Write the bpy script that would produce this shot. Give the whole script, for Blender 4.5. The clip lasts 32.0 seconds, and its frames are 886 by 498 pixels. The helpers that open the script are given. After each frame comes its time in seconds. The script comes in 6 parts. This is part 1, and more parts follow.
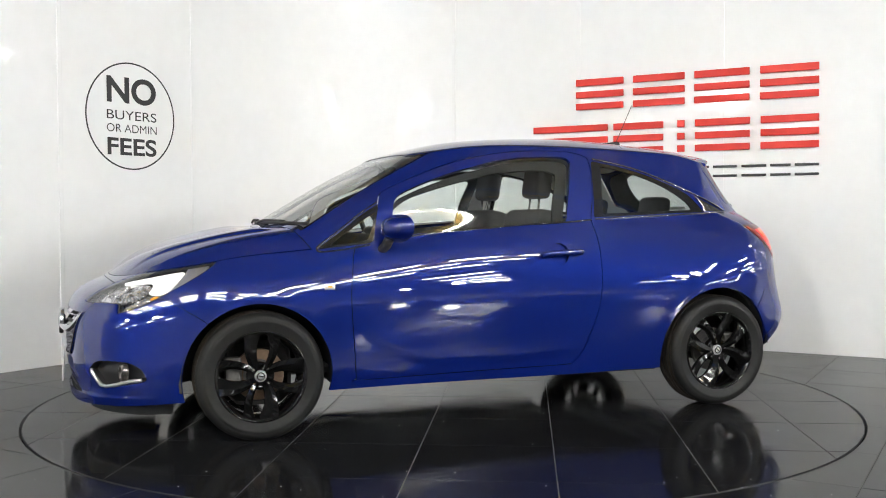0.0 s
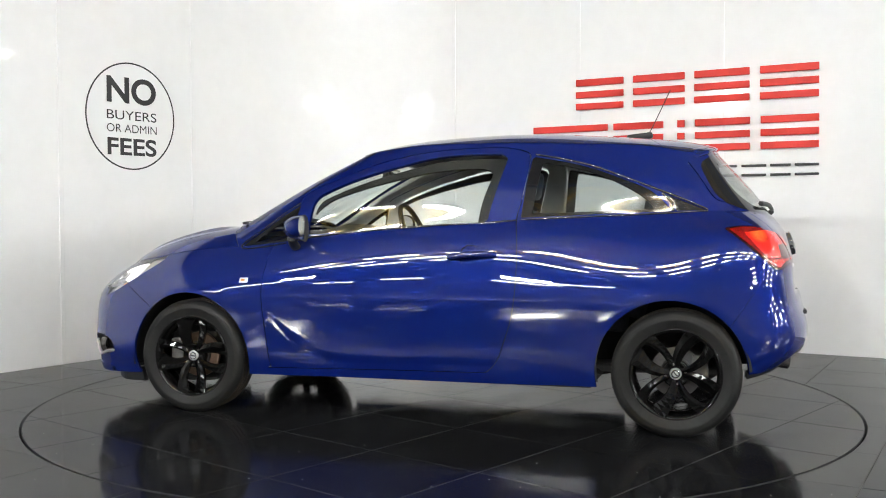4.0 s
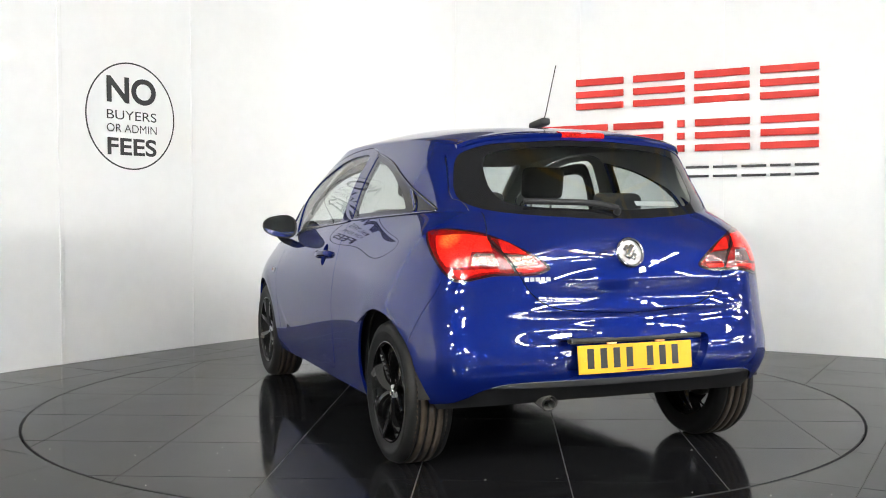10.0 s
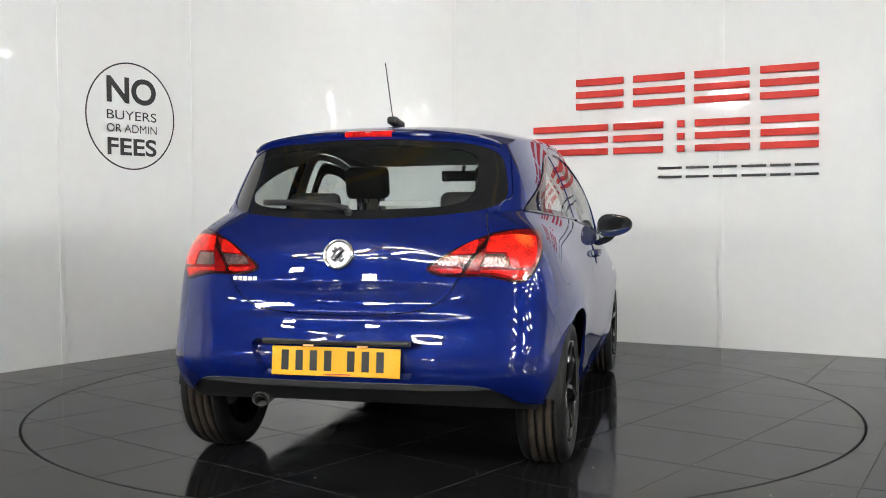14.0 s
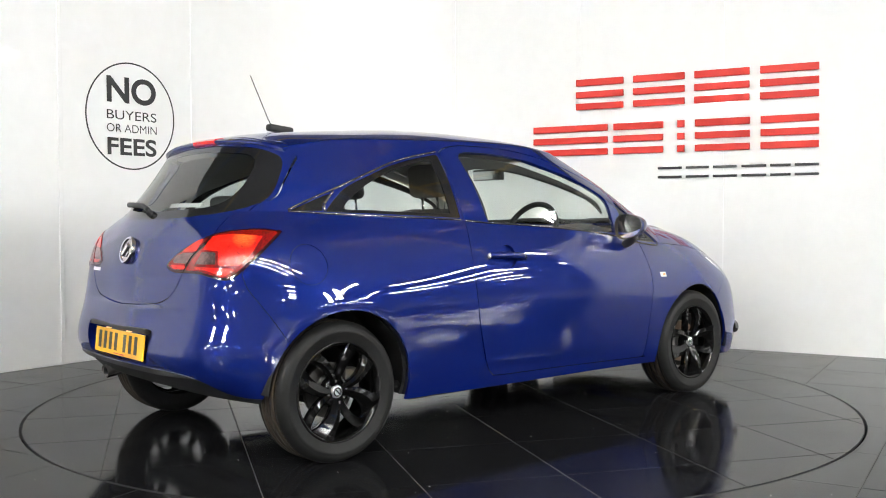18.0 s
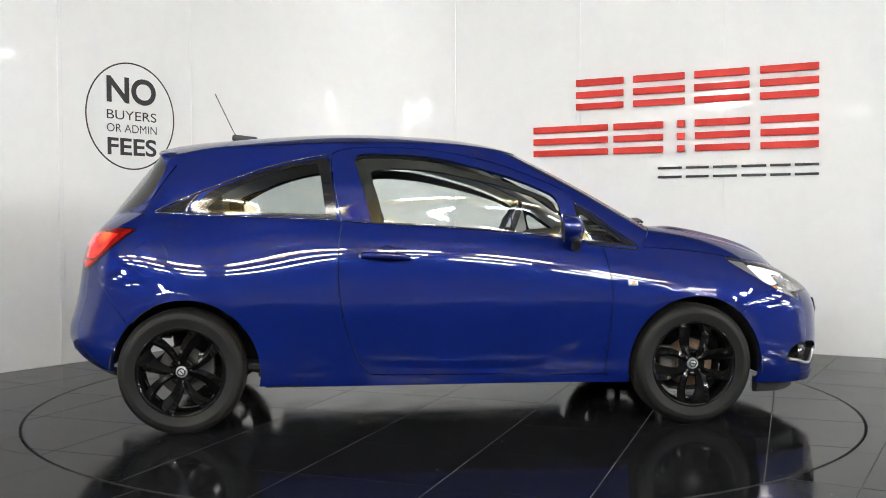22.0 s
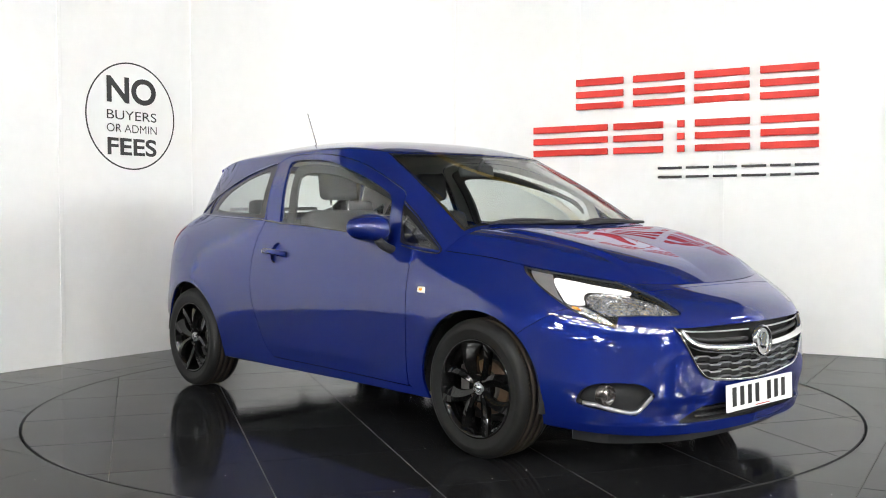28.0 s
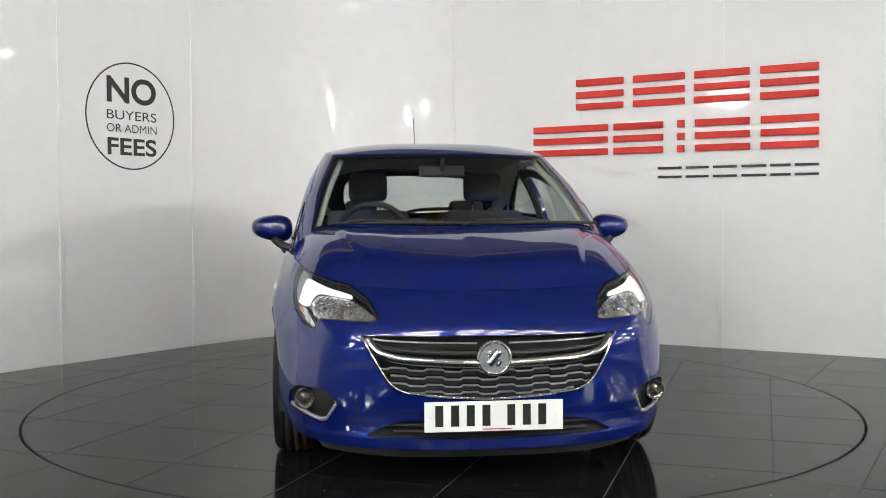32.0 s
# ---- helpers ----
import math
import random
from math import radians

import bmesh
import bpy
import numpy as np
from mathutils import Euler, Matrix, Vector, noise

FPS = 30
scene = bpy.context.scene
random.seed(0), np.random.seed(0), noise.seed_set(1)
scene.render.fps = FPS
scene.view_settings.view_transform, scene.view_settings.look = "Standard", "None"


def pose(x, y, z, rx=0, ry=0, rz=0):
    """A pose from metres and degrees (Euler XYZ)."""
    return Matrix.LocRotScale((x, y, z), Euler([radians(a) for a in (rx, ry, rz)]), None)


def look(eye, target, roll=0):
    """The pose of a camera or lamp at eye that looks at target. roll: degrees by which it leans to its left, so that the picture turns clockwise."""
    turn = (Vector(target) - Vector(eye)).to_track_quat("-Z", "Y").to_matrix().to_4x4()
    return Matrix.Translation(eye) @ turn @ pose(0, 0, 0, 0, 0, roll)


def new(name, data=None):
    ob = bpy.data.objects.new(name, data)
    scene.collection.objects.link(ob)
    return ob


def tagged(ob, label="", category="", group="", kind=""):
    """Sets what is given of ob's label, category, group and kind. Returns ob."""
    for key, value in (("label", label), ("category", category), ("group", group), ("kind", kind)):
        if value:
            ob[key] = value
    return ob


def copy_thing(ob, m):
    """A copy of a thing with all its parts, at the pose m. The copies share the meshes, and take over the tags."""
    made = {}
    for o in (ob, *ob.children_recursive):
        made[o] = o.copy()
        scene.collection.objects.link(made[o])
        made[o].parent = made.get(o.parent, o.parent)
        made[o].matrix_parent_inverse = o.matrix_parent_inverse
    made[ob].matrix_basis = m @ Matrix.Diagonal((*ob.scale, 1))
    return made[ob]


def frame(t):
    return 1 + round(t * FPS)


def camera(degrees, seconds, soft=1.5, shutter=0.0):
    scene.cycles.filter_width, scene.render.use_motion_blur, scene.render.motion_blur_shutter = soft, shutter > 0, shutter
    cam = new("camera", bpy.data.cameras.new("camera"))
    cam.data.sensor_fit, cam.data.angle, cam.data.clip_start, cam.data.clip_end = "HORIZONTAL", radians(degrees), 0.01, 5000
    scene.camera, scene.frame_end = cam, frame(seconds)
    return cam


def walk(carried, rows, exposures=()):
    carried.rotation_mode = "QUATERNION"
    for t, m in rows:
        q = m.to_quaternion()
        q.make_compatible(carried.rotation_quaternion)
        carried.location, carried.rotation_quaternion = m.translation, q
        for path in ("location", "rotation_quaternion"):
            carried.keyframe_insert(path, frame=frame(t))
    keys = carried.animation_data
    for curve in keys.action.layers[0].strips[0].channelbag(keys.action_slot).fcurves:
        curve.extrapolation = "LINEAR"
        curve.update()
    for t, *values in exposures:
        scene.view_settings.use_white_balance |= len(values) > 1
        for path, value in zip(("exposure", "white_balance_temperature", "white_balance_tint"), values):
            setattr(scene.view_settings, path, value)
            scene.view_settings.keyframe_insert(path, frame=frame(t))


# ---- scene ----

# ---------------------------------------------------------------- camera
cam = camera(48.36, 32.0, soft=1.0)
EYE = Vector((0, -5.67, 1.041))
AIM = (0.00031, 0.99946, -0.03296)
view_pose = look(EYE, EYE + Vector(AIM), -0.163)
walk(cam, [(0.0, view_pose), (32.0, view_pose)], exposures=[(0.0, 0.17), (3.0, 0.12), (6.0, 0.42), (8.0, 0.57), (9.0, 0.54), (11.0, 0.13), (12.0, 0.16), (13.0, -0.17), (14.0, -0.1), (17.0, 0.28), (19.0, 0.31), (22.0, 0.02), (25.0, 0.12), (28.0, 0.34), (29.0, 0.17), (30.0, 0.0), (31.0, 0.0), (32.0, -0.2)])

# turntable: angle in degrees at t seconds, and where the car stands on it
TURN_START, TURN_RATE = 110.06, -8.852
CAR_OFF = (0.053, -0.079)


def turn(t):
    return TURN_START + TURN_RATE * t


# ---------------------------------------------------------------- world and lamps
world = bpy.data.worlds.new("hall_dark")
scene.world = world
world.use_nodes = True
world.node_tree.nodes["Background"].inputs[0].default_value = (0.5, 0.52, 0.55, 1)
world.node_tree.nodes["Background"].inputs[1].default_value = 0.02


# ---------------------------------------------------------------- materials
def material(name, color, rough=0.5, metal=0.0, coat=0.0, grain=0.0, scale=30.0, bump=0.0, spec=0.5,
             emit=None, power=0.0, trans=0.0, ior=1.45, alpha=1.0, rough_var=0.0, island=0.0):
    m = bpy.data.materials.new(name)
    m.use_nodes = True
    nt = m.node_tree
    b = nt.nodes["Principled BSDF"]
    b.inputs["Base Color"].default_value = (*color, 1)
    b.inputs["Roughness"].default_value = rough
    b.inputs["Metallic"].default_value = metal
    b.inputs["Coat Weight"].default_value = coat
    b.inputs["Coat Roughness"].default_value = 0.03
    b.inputs["Specular IOR Level"].default_value = spec
    b.inputs["IOR"].default_value = ior
    b.inputs["Transmission Weight"].default_value = trans
    b.inputs["Alpha"].default_value = alpha
    if emit:
        b.inputs["Emission Color"].default_value = (*emit, 1)
        b.inputs["Emission Strength"].default_value = power
    if grain or bump or rough_var:
        tc = nt.nodes.new("ShaderNodeTexCoord")
        n1 = nt.nodes.new("ShaderNodeTexNoise")
        n1.inputs["Scale"].default_value = scale
        n1.inputs["Detail"].default_value = 6
        n2 = nt.nodes.new("ShaderNodeTexNoise")
        n2.inputs["Scale"].default_value = scale * 0.11
        n2.inputs["Detail"].default_value = 3
        for n in (n1, n2):
            nt.links.new(tc.outputs["Object"], n.inputs["Vector"])
        mx = nt.nodes.new("ShaderNodeMath")
        mx.operation = "ADD"
        nt.links.new(n1.outputs["Fac"], mx.inputs[0])
        nt.links.new(n2.outputs["Fac"], mx.inputs[1])
        if grain:
            r = nt.nodes.new("ShaderNodeMapRange")
            r.inputs["From Min"].default_value, r.inputs["From Max"].default_value = 0.7, 1.3
            r.inputs["To Min"].default_value, r.inputs["To Max"].default_value = 1 - grain, 1 + grain
            nt.links.new(mx.outputs[0], r.inputs["Value"])
            v = nt.nodes.new("ShaderNodeVectorMath")
            v.operation = "SCALE"
            v.inputs[0].default_value = color
            nt.links.new(r.outputs[0], v.inputs["Scale"])
            nt.links.new(v.outputs[0], b.inputs["Base Color"])
        if rough_var:
            r = nt.nodes.new("ShaderNodeMapRange")
            r.inputs["From Min"].default_value, r.inputs["From Max"].default_value = 0.7, 1.3
            r.inputs["To Min"].default_value, r.inputs["To Max"].default_value = max(0, rough - rough_var), rough + rough_var
            nt.links.new(mx.outputs[0], r.inputs["Value"])
            nt.links.new(r.outputs[0], b.inputs["Roughness"])
        if bump:
            bp = nt.nodes.new("ShaderNodeBump")
            bp.inputs["Strength"].default_value = bump
            bp.inputs["Distance"].default_value = 0.002
            nt.links.new(n1.outputs["Fac"], bp.inputs["Height"])
            nt.links.new(bp.outputs[0], b.inputs["Normal"])
    return m


def paint_material():
    m = material("blue_car_paint", (0.0030, 0.0112, 0.117), rough=0.4, metal=0.25, coat=1.0, spec=0.0)
    nt = m.node_tree
    b = nt.nodes["Principled BSDF"]
    b.inputs["Coat IOR"].default_value = 1.7
    tc = nt.nodes.new("ShaderNodeTexCoord")
    fl = nt.nodes.new("ShaderNodeTexNoise")
    fl.inputs["Scale"].default_value = 900
    big = nt.nodes.new("ShaderNodeTexNoise")
    big.inputs["Scale"].default_value = 2.2
    for n in (fl, big):
        nt.links.new(tc.outputs["Object"], n.inputs["Vector"])
    r = nt.nodes.new("ShaderNodeMapRange")
    r.inputs["To Min"].default_value, r.inputs["To Max"].default_value = 0.82, 1.2
    nt.links.new(fl.outputs["Fac"], r.inputs["Value"])
    v = nt.nodes.new("ShaderNodeVectorMath")
    v.operation = "SCALE"
    v.inputs[0].default_value = (0.0030, 0.0112, 0.117)
    nt.links.new(r.outputs[0], v.inputs["Scale"])
    nt.links.new(v.outputs[0], b.inputs["Base Color"])
    r2 = nt.nodes.new("ShaderNodeMapRange")
    r2.inputs["To Min"].default_value, r2.inputs["To Max"].default_value = 0.0, 0.02
    nt.links.new(big.outputs["Fac"], r2.inputs["Value"])
    nt.links.new(r2.outputs[0], b.inputs["Coat Roughness"])
    return m


def tile_material():
    """Black polished granite tile with pale mineral specks and a slightly smeared polish."""
    m = material("black_granite", (0.012, 0.012, 0.013), rough=0.1, spec=0.095)
    nt = m.node_tree
    b = nt.nodes["Principled BSDF"]
    tc = nt.nodes.new("ShaderNodeTexCoord")
    info = nt.nodes.new("ShaderNodeObjectInfo")
    vor = nt.nodes.new("ShaderNodeTexVoronoi")
    vor.inputs["Scale"].default_value = 26
    shift = nt.nodes.new("ShaderNodeVectorMath")
    shift.operation = "ADD"
    mul = nt.nodes.new("ShaderNodeMath")
    mul.operation = "MULTIPLY"
    mul.inputs[1].default_value = 37.0
    nt.links.new(info.outputs["Random"], mul.inputs[0])
    nt.links.new(tc.outputs["Object"], shift.inputs[0])
    nt.links.new(mul.outputs[0], shift.inputs[1])
    nt.links.new(shift.outputs[0], vor.inputs["Vector"])
    lt = nt.nodes.new("ShaderNodeMath")
    lt.operation = "LESS_THAN"
    lt.inputs[1].default_value = 0.075
    nt.links.new(vor.outputs["Distance"], lt.inputs[0])
    sep = nt.nodes.new("ShaderNodeSeparateColor")
    nt.links.new(vor.outputs["Color"], sep.inputs[0])
    some = nt.nodes.new("ShaderNodeMath")
    some.operation = "GREATER_THAN"
    some.inputs[1].default_value = 0.93
    nt.links.new(sep.outputs[0], some.inputs[0])
    both = nt.nodes.new("ShaderNodeMath")
    both.operation = "MULTIPLY"
    nt.links.new(lt.outputs[0], both.inputs[0])
    nt.links.new(some.outputs[0], both.inputs[1])
    mix = nt.nodes.new("ShaderNodeMix")
    mix.data_type = "RGBA"
    mix.inputs[6].default_value = (0.011, 0.011, 0.012, 1)
    mix.inputs[7].default_value = (0.9, 0.9, 0.87, 1)
    nt.links.new(both.outputs[0], mix.inputs[0])
    nt.links.new(mix.outputs[2], b.inputs["Base Color"])
    ns = nt.nodes.new("ShaderNodeTexNoise")
    ns.inputs["Scale"].default_value = 3.0
    ns.inputs["Detail"].default_value = 5
    nt.links.new(shift.outputs[0], ns.inputs["Vector"])
    r = nt.nodes.new("ShaderNodeMapRange")
    r.inputs["From Min"].default_value, r.inputs["From Max"].default_value = 0.3, 0.7
    r.inputs["To Min"].default_value, r.inputs["To Max"].default_value = 0.05, 0.17
    nt.links.new(ns.outputs["Fac"], r.inputs["Value"])
    nt.links.new(r.outputs[0], b.inputs["Roughness"])
    return m


PAINT = paint_material()
TILE = tile_material()
GROUT = material("grey_grout", (0.11, 0.11, 0.107), rough=0.8, grain=0.2, scale=60)
WALLW = material("white_wall_panel", (0.82, 0.82, 0.82), rough=0.035, spec=0.17, grain=0.02, scale=9, rough_var=0.01, bump=0.008)
TRIMW = material("white_joint_strip", (0.80, 0.80, 0.80), rough=0.3, grain=0.02, scale=20)
REDS = material("red_acrylic", (0.62, 0.045, 0.035), rough=0.45, spec=0.2, grain=0.03, scale=25)
BLACKS = material("black_acrylic", (0.02, 0.02, 0.022), rough=0.35, grain=0.1, scale=30)
VINYL = material("dark_grey_vinyl", (0.025, 0.026, 0.028), rough=0.45, grain=0.1, scale=30)
STEELD = material("dark_steel_sheet", (0.20, 0.204, 0.21), rough=0.6, grain=0.2, scale=4)
BEAMY = material("ochre_beam_paint", (0.70, 0.46, 0.09), rough=0.5, grain=0.15, scale=10)
BEAMB = material("blue_beam_paint", (0.04, 0.13, 0.45), rough=0.5, grain=0.15, scale=10)
LAMPW = material("white_lamp_tube", (0.9, 0.9, 0.9), rough=0.4, emit=(0.97, 0.985, 0.96), power=122.0)
LAMPF = material("floodlight_lens", (0.9, 0.9, 0.9), rough=0.4, emit=(0.98, 0.985, 0.96), power=390.0)
LAMPB = material("white_lamp_body", (0.7, 0.7, 0.7), rough=0.4, grain=0.05)
RUBBER = material("tyre_rubber", (0.008, 0.008, 0.008), rough=0.55, spec=0.25, grain=0.25, scale=40, bump=0.15)
RIMB = material("gloss_black_alloy", (0.003, 0.003, 0.003), rough=0.07, coat=0.0, spec=0.35, grain=0.1, scale=30)
DISC = material("rusty_brake_disc", (0.17, 0.11, 0.075), rough=0.5, metal=0.5, grain=0.3, scale=50)
CAST = material("cast_iron", (0.10, 0.095, 0.09), rough=0.6, metal=0.6, grain=0.3, scale=40)
BLACKP = material("black_plastic", (0.018, 0.018, 0.019), rough=0.5, grain=0.15, scale=80, bump=0.1)
GLOSSP = material("gloss_black_trim", (0.010, 0.010, 0.011), rough=0.08, spec=0.5, grain=0.1, scale=30)
LINER = material("arch_liner_black", (0.012, 0.012, 0.012), rough=0.9, grain=0.3, scale=30)
CHROME = material("chrome", (0.75, 0.75, 0.76), rough=0.08, metal=1.0, grain=0.03, scale=40)
SATIN = material("satin_silver_trim", (0.50, 0.50, 0.51), rough=0.3, metal=0.8, grain=0.05, scale=40)
STRIP = material("dark_chrome_strip", (0.20, 0.20, 0.21), rough=0.14, metal=1.0, grain=0.05, scale=40)
GREYP = material("grey_skid_plastic", (0.06, 0.06, 0.063), rough=0.3, grain=0.1, scale=60)
SLAT = material("grey_slat_edge", (0.26, 0.26, 0.27), rough=0.35, metal=0.5, grain=0.1, scale=50)
BRIGHT = material("bright_silver_trim", (0.72, 0.72, 0.73), rough=0.35, metal=0.35, grain=0.05, scale=50)


def lens_material(name, base, glow=None, power=0.0, metal=0.0, cell=150.0, bulb=None, relief=0.15):
    """A moulded lamp lens: fine optic cells under a clear gloss, glowing unevenly where lit."""
    m = material(name, base, rough=0.12, metal=metal, coat=0.45)
    nt = m.node_tree
    b = nt.nodes["Principled BSDF"]
    tc = nt.nodes.new("ShaderNodeTexCoord")
    vo = nt.nodes.new("ShaderNodeTexVoronoi")
    vo.inputs["Scale"].default_value = cell
    ns = nt.nodes.new("ShaderNodeTexNoise")
    ns.inputs["Scale"].default_value = 22.0
    for n in (vo, ns):
        nt.links.new(tc.outputs["Object"], n.inputs["Vector"])
    ad = nt.nodes.new("ShaderNodeMath")
    ad.operation = "MULTIPLY"
    nt.links.new(vo.outputs["Distance"], ad.inputs[0])
    nt.links.new(ns.outputs["Fac"], ad.inputs[1])
    r = nt.nodes.new("ShaderNodeMapRange")
    r.inputs["From Min"].default_value, r.inputs["From Max"].default_value = 0.05, 0.40
    r.inputs["To Min"].default_value, r.inputs["To Max"].default_value = 0.45, 1.5
    nt.links.new(ad.outputs[0], r.inputs["Value"])
    # part of the cells' sparkle is put into the base colour
    v = nt.nodes.new("ShaderNodeVectorMath")
    v.operation = "SCALE"
    v.inputs[0].default_value = base
    nt.links.new(r.outputs[0], v.inputs["Scale"])
    nt.links.new(v.outputs[0], b.inputs["Base Color"])
    bp = nt.nodes.new("ShaderNodeBump")
    bp.inputs["Strength"].default_value = relief
    bp.inputs["Distance"].default_value = 0.002
    nt.links.new(vo.outputs["Distance"], bp.inputs["Height"])
    nt.links.new(bp.outputs[0], b.inputs["Normal"])
    if glow:
        b.inputs["Emission Color"].default_value = (*glow, 1)
        if bulb:
            # hotter round the bulb behind the lens, on either side of the car
            ab = nt.nodes.new("ShaderNodeVectorMath")
            ab.operation = "ABSOLUTE"
            nt.links.new(tc.outputs["Object"], ab.inputs[0])
            ds = nt.nodes.new("ShaderNodeVectorMath")
            ds.operation = "DISTANCE"
            ds.inputs[1].default_value = bulb
            nt.links.new(ab.outputs[0], ds.inputs[0])
            near = nt.nodes.new("ShaderNodeMapRange")
            near.inputs["From Min"].default_value, near.inputs["From Max"].default_value = 0.008, 0.07
            nt.links.new(ds.outputs["Value"], near.inputs["Value"])
            mixed = nt.nodes.new("ShaderNodeMix")
            mixed.data_type = "RGBA"
            mixed.inputs[6].default_value = (1.8, 0.58, 0.08, 1)
            mixed.inputs[7].default_value = (*glow, 1)
            nt.links.new(near.outputs[0], mixed.inputs[0])
            nt.links.new(mixed.outputs[2], b.inputs["Emission Color"])
        mu = nt.nodes.new("ShaderNodeMath")
        mu.operation = "MULTIPLY"
        mu.inputs[1].default_value = power
        nt.links.new(r.outputs[0], mu.inputs[0])
        nt.links.new(mu.outputs[0], b.inputs["Emission Strength"])
    return m


LENSR = lens_material("red_lamp_lens", (0.17, 0.002, 0.002))
LENSD = lens_material("dark_red_lens_border", (0.035, 0.001, 0.001))
LENSRG = lens_material("lit_red_lamp", (0.25, 0.004, 0.003), (1.0, 0.018, 0.008), 0.36)
LENSH = lens_material("lit_orange_lamp", (0.3, 0.008, 0.004), (0.65, 0.008, 0.004), 0.85, bulb=(0.665, 1.60, 0.925))
LENSW = lens_material("smoked_clear_lens", (0.20, 0.12, 0.115), metal=0.7)
REFL = lens_material("lamp_reflector", (0.66, 0.66, 0.68), metal=0.85, cell=85.0, relief=1.0)
LENSF = lens_material("clear_fog_lens", (0.10, 0.09, 0.085), metal=0.7)
TREAD = material("dusty_tread_rubber", (0.028, 0.020, 0.013), rough=0.9, grain=0.4, scale=30, bump=0.2)
LENSO = material("amber_reflector", (0.8, 0.28, 0.02), rough=0.2, grain=0.1, scale=60)
DRL = material("daylight_strip", (0.5, 0.5, 0.5), rough=0.3, emit=(1.0, 0.98, 0.96), power=1.0)
FABRIC = material("dark_seat_fabric", (0.065, 0.062, 0.062), rough=0.95, grain=0.3, scale=120, bump=0.3)
TRIMG = material("pale_grey_headlining", (0.56, 0.55, 0.53), rough=0.9, grain=0.06, scale=60, bump=0.1)
# pillar lining with its shade put into the colour
LINING = material("unlit_pillar_lining", (0.022, 0.02, 0.018), rough=0.8, grain=0.2, scale=90, bump=0.15)
DASH = material("dark_dashboard", (0.035, 0.035, 0.036), rough=0.6, grain=0.2, scale=120, bump=0.2)
PLATEY = material("yellow_plate", (0.80, 0.42, 0.008), rough=0.3, grain=0.03, scale=20)
PLATEW = material("white_plate", (0.80, 0.80, 0.79), rough=0.3, grain=0.03, scale=20)
INK = material("black_print", (0.012, 0.012, 0.012), rough=0.4, grain=0.1, scale=60)
PLAMP = material("warm_plate_lamp", (0.8, 0.6, 0.4), rough=0.3, emit=(1.0, 0.45, 0.14), power=0.7)
STICK = material("white_sticker", (0.7, 0.7, 0.7), rough=0.5, grain=0.05, scale=60)
PINK = material("red_print", (0.5, 0.05, 0.05), rough=0.5, grain=0.05, scale=60)


def glass_material(name, tint):
    m = bpy.data.materials.new(name)
    m.use_nodes = True
    nt = m.node_tree
    nt.nodes.remove(nt.nodes["Principled BSDF"])
    out = nt.nodes["Material Output"]
    tr = nt.nodes.new("ShaderNodeBsdfTransparent")
    tr.inputs[0].default_value = (*tint, 1)
    gl = nt.nodes.new("ShaderNodeBsdfGlossy")
    gl.inputs["Roughness"].default_value = 0.0
    lw = nt.nodes.new("ShaderNodeLayerWeight")
    lw.inputs[0].default_value = 0.5
    pw = nt.nodes.new("ShaderNodeMath")
    pw.operation = "POWER"
    pw.inputs[1].default_value = 4.0
    nt.links.new(lw.outputs["Facing"], pw.inputs[0])
    ad = nt.nodes.new("ShaderNodeMath")
    ad.operation = "MULTIPLY_ADD"
    ad.inputs[1].default_value, ad.inputs[2].default_value = 0.88, 0.08
    nt.links.new(pw.outputs[0], ad.inputs[0])
    mx = nt.nodes.new("ShaderNodeMixShader")
    nt.links.new(ad.outputs[0], mx.inputs[0])
    nt.links.new(tr.outputs[0], mx.inputs[1])
    nt.links.new(gl.outputs[0], mx.inputs[2])
    nt.links.new(mx.outputs[0], out.inputs[0])
    return m


GLASS = glass_material("clear_green_glass", (0.86, 0.90, 0.88))
GLASSD = glass_material("tinted_glass", (0.70, 0.74, 0.73))
LENSC = glass_material("clear_lamp_cover", (0.93, 0.93, 0.93))


# ---------------------------------------------------------------- mesh helpers
def under(parent):
    """No part lies more than two levels below its thing."""
    return parent.parent if parent.parent and parent.parent.parent else parent


def put(name, verts, faces, mat, parent=None, label="", smooth=False, normals=None):
    me = bpy.data.meshes.new(name)
    me.from_pydata([tuple(map(float, v)) for v in verts], [], [tuple(map(int, f)) for f in faces])
    me.materials.append(mat)
    me.update()
    if smooth:
        me.polygons.foreach_set("use_smooth", [True] * len(me.polygons))
    if normals is not None:
        me.normals_split_custom_set_from_vertices([tuple(map(float, n)) for n in normals])
    ob = new(name, me)
    if parent:
        ob.parent = under(parent)
    if label:
        ob["label"] = label
    return ob


def part(name, bm, mat, parent=None, label="", smooth=False):
    me = bpy.data.meshes.new(name)
    bmesh.ops.recalc_face_normals(bm, faces=bm.faces)
    if smooth:
        for f in bm.faces:
            f.smooth = True
    bm.to_mesh(me)
    bm.free()
    me.materials.append(mat)
    ob = new(name, me)
    if parent:
        ob.parent = under(parent)
    if label:
        ob["label"] = label
    return ob


def empty(name, label, category, m=None, group=""):
    ob = new(name)
    ob.empty_display_size = 0.2
    if m is not None:
        ob.matrix_basis = m
    return tagged(ob, label, category, group)


def add_box(bm, size, m, bevel=0.0, seg=2):
    r = bmesh.ops.create_cube(bm, size=1.0, matrix=m @ Matrix.Diagonal((*size, 1)))
    if bevel:
        edges = list({e for v in r["verts"] for e in v.link_edges})
        bmesh.ops.bevel(bm, geom=edges, offset=bevel, segments=seg, profile=0.6, affect="EDGES")
    return bm


def box(size, m=Matrix(), bevel=0.0, seg=2):
    return add_box(bmesh.new(), size, m, bevel, seg)


